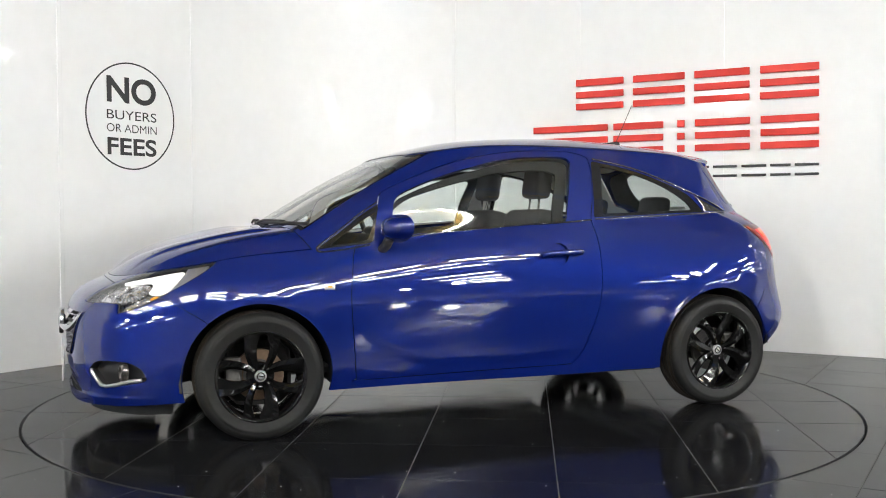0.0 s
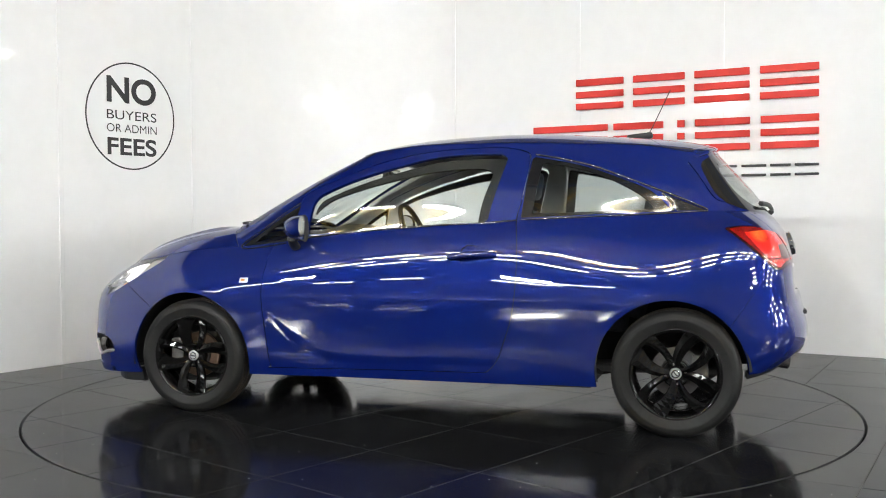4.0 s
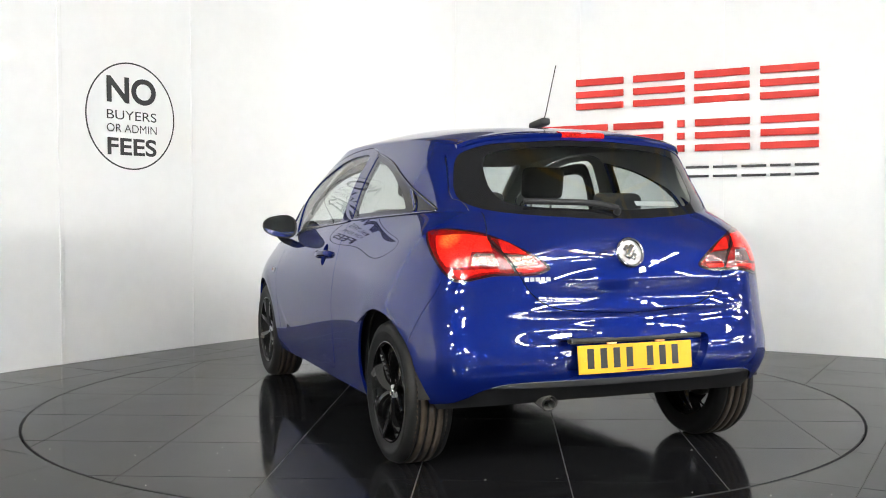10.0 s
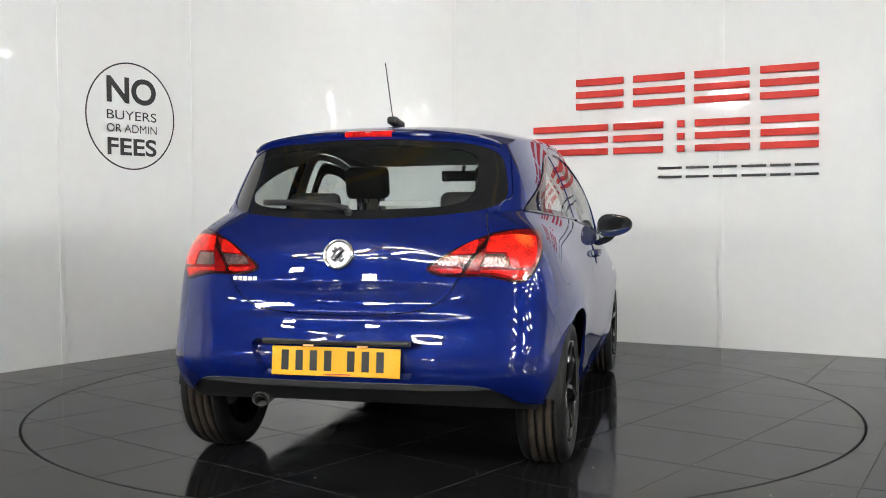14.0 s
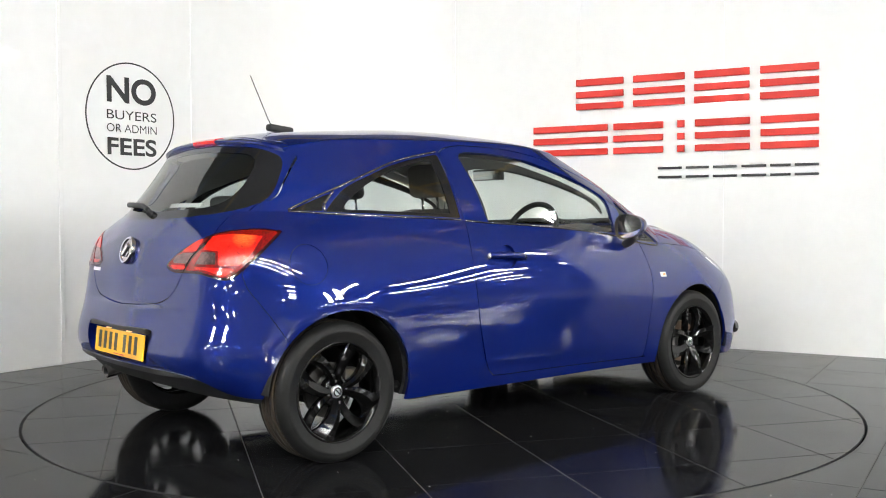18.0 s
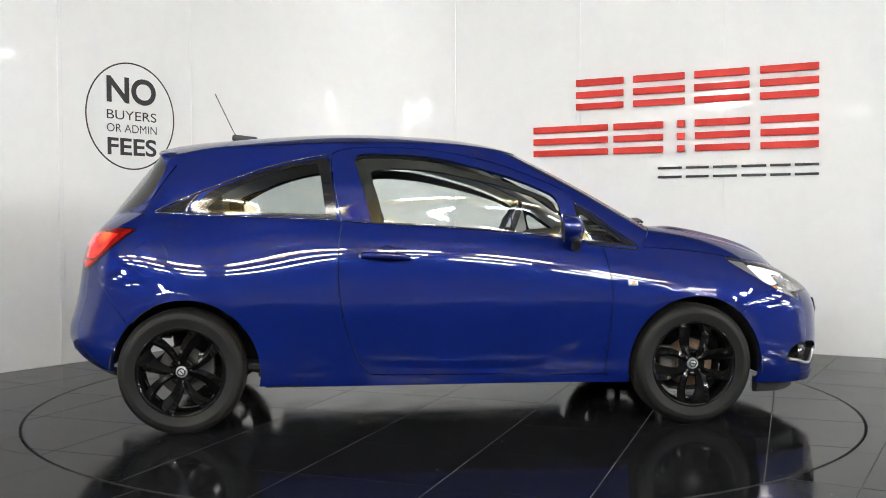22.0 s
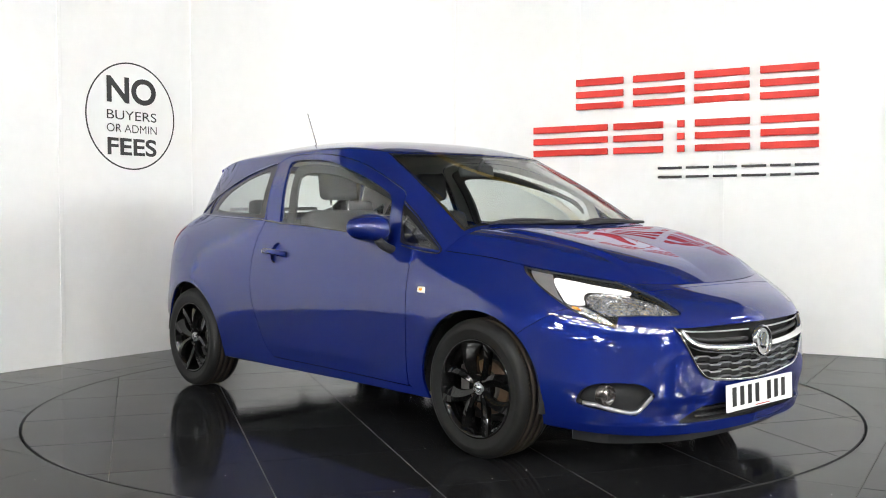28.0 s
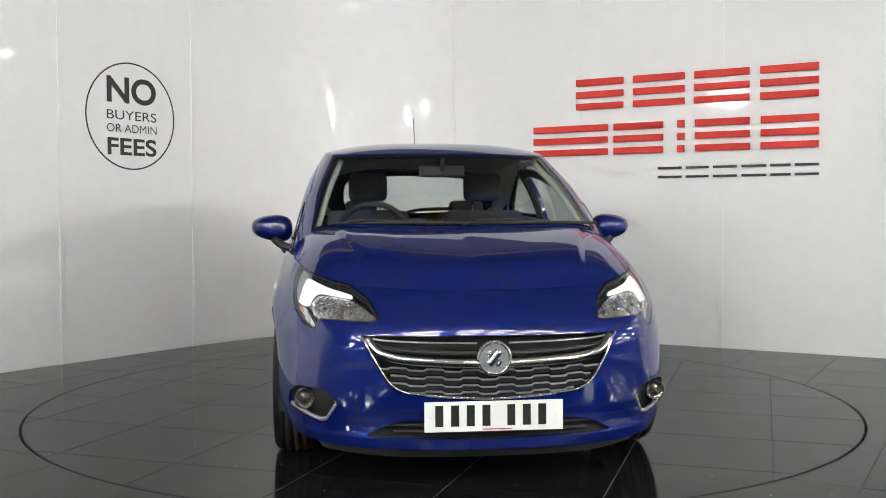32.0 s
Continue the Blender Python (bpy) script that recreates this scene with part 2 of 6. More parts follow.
def lathe(profile, n=48, axis="X"):
    """Turns a profile of (radius, along) round the axis."""
    verts, faces = [], []
    k = len(profile)
    for i in range(n):
        a = 2 * math.pi * i / n
        for r, h in profile:
            if axis == "X":
                verts.append((h, r * math.cos(a), r * math.sin(a)))
            else:
                verts.append((r * math.cos(a), r * math.sin(a), h))
    for i in range(n):
        j = (i + 1) % n
        for q in range(k - 1):
            faces.append((i * k + q, j * k + q, j * k + q + 1, i * k + q + 1))
    return verts, faces


def cubic(knots, values, at):
    """Smooth curve through values at the knots (finite difference tangents)."""
    t = np.asarray(knots, float)
    p = np.asarray(values, float)
    q = np.asarray(at, float)
    d = (p[1:] - p[:-1]) / (t[1:] - t[:-1])[:, None]
    m = np.empty_like(p)
    m[0], m[-1] = d[0], d[-1]
    w0 = (t[2:] - t[1:-1])[:, None]
    w1 = (t[1:-1] - t[:-2])[:, None]
    m[1:-1] = (d[:-1] * w0 + d[1:] * w1) / (w0 + w1)
    i = np.clip(np.searchsorted(t, q, side="right") - 1, 0, len(t) - 2)
    h = (t[i + 1] - t[i])[:, None]
    s = ((q - t[i])[:, None]) / h
    return ((2 * s ** 3 - 3 * s ** 2 + 1) * p[i] + (s ** 3 - 2 * s ** 2 + s) * h * m[i]
            + (-2 * s ** 3 + 3 * s ** 2) * p[i + 1] + (s ** 3 - s ** 2) * h * m[i + 1])


def spline(knots, values, at):
    """Natural cubic spline through values at the knots, with an even curvature."""
    t, p, q = np.asarray(knots, float), np.asarray(values, float), np.asarray(at, float)
    k = len(t)
    h = np.diff(t)
    a, r = np.eye(k), np.zeros_like(p)
    for i in range(1, k - 1):
        a[i, i - 1:i + 2] = h[i - 1], 2 * (h[i - 1] + h[i]), h[i]
        r[i] = 6 * ((p[i + 1] - p[i]) / h[i] - (p[i] - p[i - 1]) / h[i - 1])
    c = np.linalg.solve(a, r)
    i = np.clip(np.searchsorted(t, q, side="right") - 1, 0, k - 2)
    w = h[i][:, None]
    u = (q - t[i])[:, None] / w
    return (1 - u) * p[i] + u * p[i + 1] + w ** 2 / 6 * (((1 - u) ** 3 - (1 - u)) * c[i] + (u ** 3 - u) * c[i + 1])


def chords(*lines):
    """Mean running length along lines that share their stations."""
    d = sum(np.linalg.norm(np.diff(np.asarray(l, float), axis=0), axis=1) for l in lines) / len(lines)
    return np.concatenate([[0], np.cumsum(d)])


def faired(p, sigma, ends=(True, True)):
    """Takes out short waves from a sampled line; an end that lies on the middle plane is carried on as its mirror image."""
    p = np.asarray(p, float)
    k, flip = len(p), np.array((-1, 1, 1))
    a = p[1:][::-1] * flip if ends[0] else 2 * p[0] - p[1:][::-1]
    b = p[:-1][::-1] * flip if ends[1] else 2 * p[-1] - p[:-1][::-1]
    m = min(k - 1, 40)
    e = np.concatenate([a[-m:], p, b[:m]])
    h = np.maximum(np.linalg.norm(np.diff(e, axis=0), axis=1), 1e-5)
    n = len(e)
    L = np.zeros((n, n))
    i = np.arange(1, n - 1)
    half = 0.5 * (h[:-1] + h[1:])
    L[i, i - 1], L[i, i + 1] = 1 / (h[:-1] * half), 1 / (h[1:] * half)
    L[i, i] = -L[i, i - 1] - L[i, i + 1]
    w = np.zeros(n)
    w[1:-1] = 0.5 * (h[1:] + h[:-1])
    w[0] = w[-1] = h.mean()
    q = np.linalg.solve(np.diag(w) + sigma ** 4 * (L.T * w) @ L, w[:, None] * e)[m:m + k]
    for i, mid in ((0, ends[0]), (-1, ends[1])):
        if mid:
            q[i, 0] = 0.0
        else:
            q[i] = p[i]
    return q


def feature(line, knots, at, sigma=0.05, ends=(True, True)):
    """A feature line sampled at station numbers, mirrored past the middle plane so that it crosses it square."""
    p = np.asarray(line, float)
    flip = np.array((-1, 1, 1))
    t = np.asarray(knots, float)
    pos = np.interp(at, np.arange(len(p)), t)
    if ends[1]:
        p, t = np.concatenate([p, p[-4:-1][::-1] * flip]), np.concatenate([t, 2 * t[-1] - t[-4:-1][::-1]])
    if ends[0]:
        p, t = np.concatenate([p[1:4][::-1] * flip, p]), np.concatenate([2 * t[0] - t[1:4][::-1], t])
    return faired(spline(t, p, pos), sigma, ends)


def tube(points, radius, n=8, flat=1.0, closed=False):
    """A round bar along points; flat squeezes it along its local up."""
    pts = [Vector(p) for p in points]
    verts, faces = [], []
    k = len(pts)
    for i, p in enumerate(pts):
        a = pts[(i - 1) % k] if closed or i else pts[0]
        b = pts[(i + 1) % k] if closed or i < k - 1 else pts[-1]
        d = (b - a).normalized()
        up = Vector((0, 0, 1)) if abs(d.z) < 0.9 else Vector((0, 1, 0))
        s = d.cross(up).normalized()
        u = s.cross(d)
        for j in range(n):
            w = 2 * math.pi * j / n
            verts.append(p + s * math.cos(w) * radius + u * math.sin(w) * radius * flat)
    for i in range(k if closed else k - 1):
        i2 = (i + 1) % k
        for j in range(n):
            j2 = (j + 1) % n
            faces.append((i * n + j, i2 * n + j, i2 * n + j2, i * n + j2))
    if not closed:
        faces.append(tuple(range(n)))
        faces.append(tuple((k - 1) * n + j for j in reversed(range(n))))
    return verts, faces



# ---------------------------------------------------------------- the stand: walls, floor, turntable
CORNER = Vector((-0.912, 3.829, 0))
DIR_L = Vector((-0.5751, -0.8181, 0))      # along the left wall, away from the corner
DIR_R = Vector((0.8678, -0.4969, 0))       # along the right wall, away from the corner
N_L = Vector((0.8181, -0.5751, 0))
N_R = Vector((-0.4969, -0.8678, 0))
WALL_H = 3.25


def wall_pose(d, n, s, z, out=0.0):
    """Pose on a wall: x to the viewer's right along it, y up, z out of it."""
    right = -d if d is DIR_L else d
    p = CORNER + d * s + n * out + Vector((0, 0, z))
    return Matrix.Translation(p) @ Matrix((right, Vector((0, 0, 1)), n)).transposed().to_4x4()


def panel(wall, d, n, s0, s1):
    bm = box((s1 - s0 - 0.004, WALL_H, 0.02), wall_pose(d, n, (s0 + s1) / 2, WALL_H / 2, -0.01), 0.002, 1)
    return part("panel", bm, WALLW, wall)


def joint(wall, d, n, s):
    bm = box((0.034, WALL_H, 0.006), wall_pose(d, n, s, WALL_H / 2, 0.003), 0.0025, 2)
    return part("joint_strip", bm, TRIMW, wall)


def build_walls():
    walls = {}
    for name, d, n, first, label in (("wall_left", DIR_L, N_L, 1.898, ""), ("wall_right", DIR_R, N_R, 1.174, "")):
        back = part(name, box((7.4, WALL_H, 0.08), wall_pose(d, n, first + 3.7, WALL_H / 2, -0.062)), STEELD)
        tagged(back, "glossy white panelled showroom wall with narrow joint strips", "wall", kind="structure")
        edges = [first + 1.195 * i for i in range(8)]
        edges = [e for e in edges if e < 8.6]
        for a, b in zip(edges[:-1], edges[1:]):
            panel(back, d, n, a, b)
        for e in edges[:-1]:
            joint(back, d, n, e)
        walls[name] = back
    # the coved corner between the two walls
    a0 = CORNER + DIR_L * 1.896
    b0 = CORNER + DIR_R * 1.172
    verts, faces = [], []
    k = 40
    for i in range(k + 1):
        t = i / k
        p = a0 * (1 - t) ** 2 + CORNER * 2 * t * (1 - t) + b0 * t * t
        nn = (N_L * (1 - t) + N_R * t).normalized()
        verts += [p, p + Vector((0, 0, WALL_H)), p - nn * 0.03, p - nn * 0.03 + Vector((0, 0, WALL_H))]
    for i in range(k):
        a, b = 4 * i, 4 * i + 4
        faces += [(a, b, b + 1, a + 1), (a + 2, a + 3, b + 3, b + 2)]
    cove = put("wall_cove", verts, faces, WALLW, smooth=True)
    tagged(cove, "glossy white curved corner panel of the showroom wall", "wall", kind="structure")
    return walls


def slab(poly, top, depth, name, mat, parent):
    """A flat tile from a convex outline, with a small chamfer."""
    c = sum((Vector((x, y, 0)) for x, y in poly), Vector()) / len(poly)
    k = len(poly)
    verts, faces = [], []
    for inset, z in ((0.0, top - depth), (0.0, top - 0.001), (0.0012, top)):
        for x, y in poly:
            v = Vector((x, y, 0))
            dvec = c - v
            v = v + dvec.normalized() * inset
            verts.append((v.x, v.y, z))
    for lv in range(2):
        for i in range(k):
            j = (i + 1) % k
            faces.append((lv * k + i, lv * k + j, (lv + 1) * k + j, (lv + 1) * k + i))
    faces.append(tuple(2 * k + i for i in range(k)))
    return put(name, verts, faces, mat, parent)


def clip_half(poly, nx, ny, c):
    """Keeps the side nx*x+ny*y<=c of a convex outline."""
    out = []
    for (x0, y0), (x1, y1) in zip(poly, poly[1:] + poly[:1]):
        a, b = nx * x0 + ny * y0 - c, nx * x1 + ny * y1 - c
        if a <= 0:
            out.append((x0, y0))
        if a * b < 0:
            t = a / (a - b)
            out.append((x0 + t * (x1 - x0), y0 + t * (y1 - y0)))
    return out


TABLE_R = 2.244
TILE_ANGLE = -24.9
FLOOR_ANGLE = -29.8
GAP = 0.0018


def cells(angle, span):
    a = radians(angle)
    c, s = math.cos(a), math.sin(a)
    for i in range(-span, span):
        for j in range(-span, span):
            yield i, j, [(c * x - s * y, s * x + c * y) for x, y in
                         ((0.6 * i + GAP, 0.6 * j + GAP), (0.6 * i + 0.6 - GAP, 0.6 * j + GAP),
                          (0.6 * i + 0.6 - GAP, 0.6 * j + 0.6 - GAP), (0.6 * i + GAP, 0.6 * j + 0.6 - GAP))]


def build_turntable():
    v, f = lathe([(0.0, -0.012), (TABLE_R - 0.004, -0.012), (TABLE_R - 0.004, -0.0012), (0.0, -0.0012)], 160, "Z")
    table = put("turntable", v, f, GROUT)
    tagged(table, "round motorised turntable topped with black polished speckled tiles", "turntable")
    for i, j, q in cells(TILE_ANGLE, 5):
        for k in range(72):
            a = 2 * math.pi * k / 72
            if len(q) > 2 and max(x * math.cos(a) + y * math.sin(a) for x, y in q) > TABLE_R - 0.006:
                q = clip_half(q, math.cos(a), math.sin(a), TABLE_R - 0.006)
        if len(q) > 2:
            slab(q, 0.0, 0.008, "tile", TILE, table)
    v, f = lathe([(TABLE_R - 0.0055, -0.012), (TABLE_R - 0.0055, -0.0003), (TABLE_R - 0.003, -0.0003), (TABLE_R - 0.003, -0.012)], 160, "Z")
    put("rim_band", v, f, BLACKP, table)
    return table


def build_floor():
    k = 160
    verts, faces = [], []
    R = 40.0
    for i in range(k):
        a = 2 * math.pi * i / k
        verts += [((TABLE_R + 0.009) * math.cos(a), (TABLE_R + 0.009) * math.sin(a), -0.0015), (R * math.cos(a), R * math.sin(a), -0.0015),
                  ((TABLE_R + 0.009) * math.cos(a), (TABLE_R + 0.009) * math.sin(a), -0.2)]
    for i in range(k):
        a, b = 3 * i, 3 * ((i + 1) % k)
        faces += [(a, b, b + 1, a + 1), (a + 2, b + 2, b, a)]
    floor = put("floor", verts, faces, GROUT)
    tagged(floor, "black polished speckled floor tiles with thin grey joints", "floor", kind="structure")
    pit = put("floor_pit", *lathe([(0.0, -0.1), (TABLE_R + 0.02, -0.1)], 64, "Z"), LINER, floor)
    a = radians(FLOOR_ANGLE)
    c, s = math.cos(a), math.sin(a)
    for i, j, q in cells(FLOOR_ANGLE, 16):
        q = [(x + 0.11, y + 0.30) for x, y in q]
        cx, cy = sum(x for x, _ in q) / 4, sum(y for _, y in q) / 4
        if not (-6.8 < cx < 7.9 and -7.0 < cy < 5.0):
            continue
        # the stand's tiles end along straight edges
        for nx, ny, lim in ((-1, 0, 6.3), (1, 0, 7.4), (0, -1, 6.4)):
            q = clip_half(q, nx, ny, lim) if len(q) > 2 else q
        if len(q) < 3:
            continue
        p = Vector((cx, cy, 0)) - CORNER
        if p.dot(N_L) < -0.4 or p.dot(N_R) < -0.4:
            continue
        ds = [math.hypot(x, y) for x, y in q]
        if max(ds) < TABLE_R + 0.05:
            continue
        if min(ds) < TABLE_R + 0.01 or math.hypot(cx, cy) < TABLE_R + 0.45:
            # cut the tile along the turntable's edge in narrow wedges
            a0 = math.atan2(cy, cx)
            strips = []
            for w in range(-9, 9):
                b0, b1 = a0 + w * 0.05, a0 + (w + 1) * 0.05
                z = clip_half(q, math.sin(b0), -math.cos(b0), 0)
                z = clip_half(z, -math.sin(b1), math.cos(b1), 0) if len(z) > 2 else z
                bm_ = 0.5 * (b0 + b1)
                z = clip_half(z, -math.cos(bm_), -math.sin(bm_), -(TABLE_R + 0.010)) if len(z) > 2 else z
                if len(z) > 2:
                    strips.append(z)
            verts, faces = [], []
            for z in strips:
                base = len(verts)
                verts += [(x, y, 0.0) for x, y in z]
                faces.append(tuple(range(base, base + len(z))))
            if verts:
                put("tile", verts, faces, TILE, floor)
        else:
            slab(q, 0.0, 0.0014, "tile", TILE, floor)
    return floor


def build_hall():
    """The dark hall that closes the place behind the camera."""
    t = 0.15
    x0, x1, y0, y1, h = -20.0, 36.0, -26.0, 7.0, 7.6
    for name, size, at in (("wall_hall_south", (x1 - x0, t, h), ((x0 + x1) / 2, y0, h / 2)),
                           ("wall_hall_north", (x1 - x0, t, h), ((x0 + x1) / 2, y1, h / 2)),
                           ("wall_hall_west", (t, y1 - y0, h), (x0, (y0 + y1) / 2, h / 2)),
                           ("wall_hall_east", (t, y1 - y0, h), (x1, (y0 + y1) / 2, h / 2))):
        w = part(name, box(size, pose(*at)), STEELD)
        tagged(w, "dark grey steel sheet wall of the hall", "wall", kind="structure")
    bm = box((x1 - x0, y1 - y0, t), pose((x0 + x1) / 2, (y0 + y1) / 2, h + t / 2))
    c = part("ceiling", bm, STEELD)
    tagged(c, "dark steel roof of the hall", "ceiling", kind="structure")
    for i in range(6):
        y = -14.5 + 4.2 * i
        b = part("roof_beam", box((x1 - x0 - 0.2, 0.26, 0.34), pose((x0 + x1) / 2, y, h - 0.7), 0.01, 1), BEAMY if i % 2 else BEAMB)
        tagged(b, "painted steel roof beam under the dark roof", "beam", group="roof beams")
    for i in range(18):
        x, y = -6.5 + 1.6 * (i % 9), -10.3 if i < 9 else -1.9
        v, f = tube([(x, y + 4.2 * (i % 2), h - 0.62), (x + 2.4, y + 4.2 - 4.2 * (i % 2), h - 0.62)], 0.09, 6)
        b = put("roof_brace", v, f, BEAMY)
        tagged(b, "ochre diagonal brace between the roof beams", "brace", group="roof braces")


def lamp_batten(drop):
    """A twin-tube strip light hung from the roof on two rods, about its tubes' middle."""
    e = empty("strip_light", "white twin-tube strip light hung under the roof", "strip light", None, "hanging strip lights")
    part("housing", box((1.56, 0.20, 0.05), pose(0, 0, 0.075), 0.008, 1), LAMPB, e)
    for y in (-0.07, 0.07):
        v, f = tube([(-0.74, y, 0), (0.74, y, 0)], 0.02, 10)
        put("tube", v, f, LAMPW, e, smooth=True)
    for x in (-0.6, 0.6):
        v, f = tube([(x, 0, 0.09), (x, 0, drop)], 0.006, 6)
        put("rod", v, f, LAMPB, e)
    return e


def build_lamps():
    # low rows beside the stand, and rows that run away from it at an angle
    low = [(x, y, 0) for x, y in ((-5.6, -22.0), (-8.3, -18.5), (-6.2, -16.0), (-12.5, -4.0), (-16.0, -6.0),
                                  (-12.0, -18.0), (-16.0, -20.0), (-13.0, -13.0), (-17.0, -14.5))]
    low += [(x, y, 90) for x, y in ((17.0, -3.0), (21.0, -3.0), (26.0, -3.0), (32.0, -3.0), (17.0, 5.2), (26.0, 5.2), (26.0, 1.2))]
    low += [(x, y, -44) for x, y in ((9.6, -4.6), (11.0, -5.9), (12.9, -8.0), (18.0, -13.1), (21.5, -16.6), (25.5, -20.4))]
    low += [(10.2 + 2.5 * k + 3.2 * r, -0.4 - 2.45 * k + 3.2 * r, 46) for k in range(8) for r in (0, 1)]
    low += [(9.0 + 2.4 * k, -11.5 - 2.4 * k, 46) for k in range(5)]
    # high rows under the roof behind the camera
    high = [(-10.0 + 2.3 * k, y, 0) for k in range(10) for y in (-10.0, -11.6, -13.2, -14.8)]
    for z, spots in ((4.2, low), (6.9, high)):
        first = lamp_batten(7.6 - z)
        for i, (x, y, turned) in enumerate(spots):
            m = pose(x, y, z, 0, 0, turned)
            if i == 0:
                first.matrix_basis = m
            else:
                copy_thing(first, m)


def flood_lamp(m, wide):
    e = empty("floodlight", "black floodlight with a white lens hung under the roof", "floodlight", m, "floodlights")
    part("housing", box((0.64, 0.12, 0.50), pose(0, -0.075, 0), 0.02, 2), BLACKS, e)
    part("lens", box((0.56 * wide, 0.02, 0.42), pose(0, 0.0, 0), 0.004, 1), LAMPF, e, "glowing white lens")
    for x in (-0.34, 0.34):
        part("bracket", box((0.02, 0.05, 0.50), pose(x, -0.07, 0.20), 0.004, 1), BLACKS, e)
    part("crossbar", box((0.70, 0.05, 0.02), pose(0, -0.07, 0.46), 0.004, 1), BLACKS, e)
    v, f = tube([(0, -0.07, 0.46), (0, -0.07, 3.82)], 0.018, 8)
    put("rod", v, f, LAMPB, e)


def build_floods():
    # the one at (-8.8, -9.6) is added to brighten the right wall
    for x, y, z, wide in ((12.2, -8.6, 3.8, 0.8), (10.4, -6.4, 3.8, 0.8), (-5.6, -13.2, 3.8, 1.35), (-8.8, -9.6, 3.8, 1.1), (14.4, -18.0, 3.8, 0.6), (17.4, -24.5, 3.8, 0.6)):
        flood_lamp(pose(x, y, z, 0, 0, math.degrees(math.atan2(x, -y))), wide)


def flat_text(words, size_y, width, m, mat, parent, name="lettering", heavy=0.0):
    """Built-in font text, scaled to its height and width and centred on m."""
    cu = bpy.data.curves.new(name, "FONT")
    cu.body = words
    cu.align_x, cu.align_y = "LEFT", "BOTTOM_BASELINE"
    cu.size = 1.0
    cu.extrude = 0.0
    cu.offset = heavy
    tmp = new("tmp_text", cu)
    dg = bpy.context.evaluated_depsgraph_get()
    me = bpy.data.meshes.new_from_object(tmp.evaluated_get(dg))
    bpy.data.objects.remove(tmp)
    co = np.array([v.co[:] for v in me.vertices])
    lo, hi = co.min(0), co.max(0)
    for v in me.vertices:
        v.co.x = (v.co.x - lo[0]) / (hi[0] - lo[0]) * width - width / 2
        v.co.y = (v.co.y - lo[1]) / (hi[1] - lo[1]) * size_y
    me.materials.clear()
    me.materials.append(mat)
    ob = new(name, me)
    ob.parent = parent
    ob.matrix_basis = m
    return ob


def build_signs():
    # round notice on the left wall
    e = empty("wall_notice", "round dark grey lettered notice on the white wall", "sign", wall_pose(DIR_L, N_L, 2.487, 1.80, 0.0012))
    v, f = lathe([(0.391, 0.0), (0.391, 0.002), (0.402, 0.002), (0.402, 0.0)], 96, "Z")
    put("ring", v, f, VINYL, e)
    for words, z0, h, w, heavy in (("NO", 0.092, 0.198, 0.445, 0.028), ("BUYERS", -0.030, 0.069, 0.448, 0.0),
                                   ("OR ADMIN", -0.124, 0.061, 0.452, -0.004), ("FEES", -0.295, 0.13, 0.443, 0.022)):
        flat_text(words, h, w, pose(0.004, z0, 0.002), VINYL, e, heavy=heavy)
    # raised mark on the right wall, as plain bars
    def bars(e, mat, items, depth):
        for x0, x1, z0, z1 in items:
            bm = box((x1 - x0, z1 - z0, depth), pose((x0 + x1) / 2, (z0 + z1) / 2, depth / 2), 0.002, 1)
            part("bar", bm, mat, e)
    upper = []
    for x0, x1 in ((2.355, 2.765), (2.852, 3.272), (3.352, 3.776), (3.857, 4.282)):
        upper += [(x0, x1, 2.125, 2.180), (x0, x1, 2.025, 2.078), (x0, x1, 1.928, 1.980)]
    e = empty("wall_mark_upper", "upper row of raised red acrylic bars on the white wall", "sign", wall_pose(DIR_R, N_R, 0, 0, 0.001), "raised wall mark")
    bars(e, REDS, upper, 0.025)
    lower = []
    for x0, x1 in ((1.966, 2.631), (2.685, 3.1), (3.218, 3.273), (3.36, 3.782), (3.864, 4.285)):
        lower += [(x0, x1, 1.746, 1.800), (x0, x1, 1.648, 1.700), (x0, x1, 1.550, 1.602)]
    e = empty("wall_mark_middle", "second row of raised red acrylic bars on the white wall", "sign", wall_pose(DIR_R, N_R, 0, 0, 0.001), "raised wall mark")
    bars(e, REDS, lower, 0.025)
    small = []
    for x0, x1 in ((3.058, 3.252), (3.285, 3.468), (3.50, 3.685), (3.72, 3.905), (3.935, 4.085), (4.114, 4.287)):
        small += [(x0, x1, 1.415, 1.434), (x0, x1, 1.343, 1.362)]
    e = empty("wall_mark_lower", "small row of raised black acrylic bars on the white wall", "sign", wall_pose(DIR_R, N_R, 0, 0, 0.001), "raised wall mark")
    bars(e, BLACKS, small, 0.015)


build_walls()
build_hall()
build_lamps()
build_floods()
build_signs()

# ---------------------------------------------------------------- the car's skin
# Feature lines of the right half, front centre round the side to rear centre (x right, y forward, z up).
LINE_BASE = [(0, 2.08, .17), (.28, 2.06, .17), (.50, 2.00, .175), (.655, 1.88, .18), (.75, 1.68, .19), (.80, 1.25, .21), (.802, .95, .215), (.800, .35, .22),
             (.802, -.4, .22), (.810, -.9, .225), (.82, -1.3, .235), (.765, -1.54, .265), (.66, -1.665, .285), (.44, -1.745, .30), (.22, -1.765, .305), (0, -1.77, .305)]
LINE_LOW = [(0, 2.10, .29), (.28, 2.08, .29), (.50, 2.035, .29), (.68, 1.912, .29), (.786, 1.69, .29), (.845, 1.25, .30), (.834, .95, .30), (.825, .35, .30),
            (.827, -.4, .31), (.838, -.9, .32), (.856, -1.3, .33), (.806, -1.55, .36), (.725, -1.73, .40), (.46, -1.85, .42), (.22, -1.872, .42), (0, -1.88, .42)]
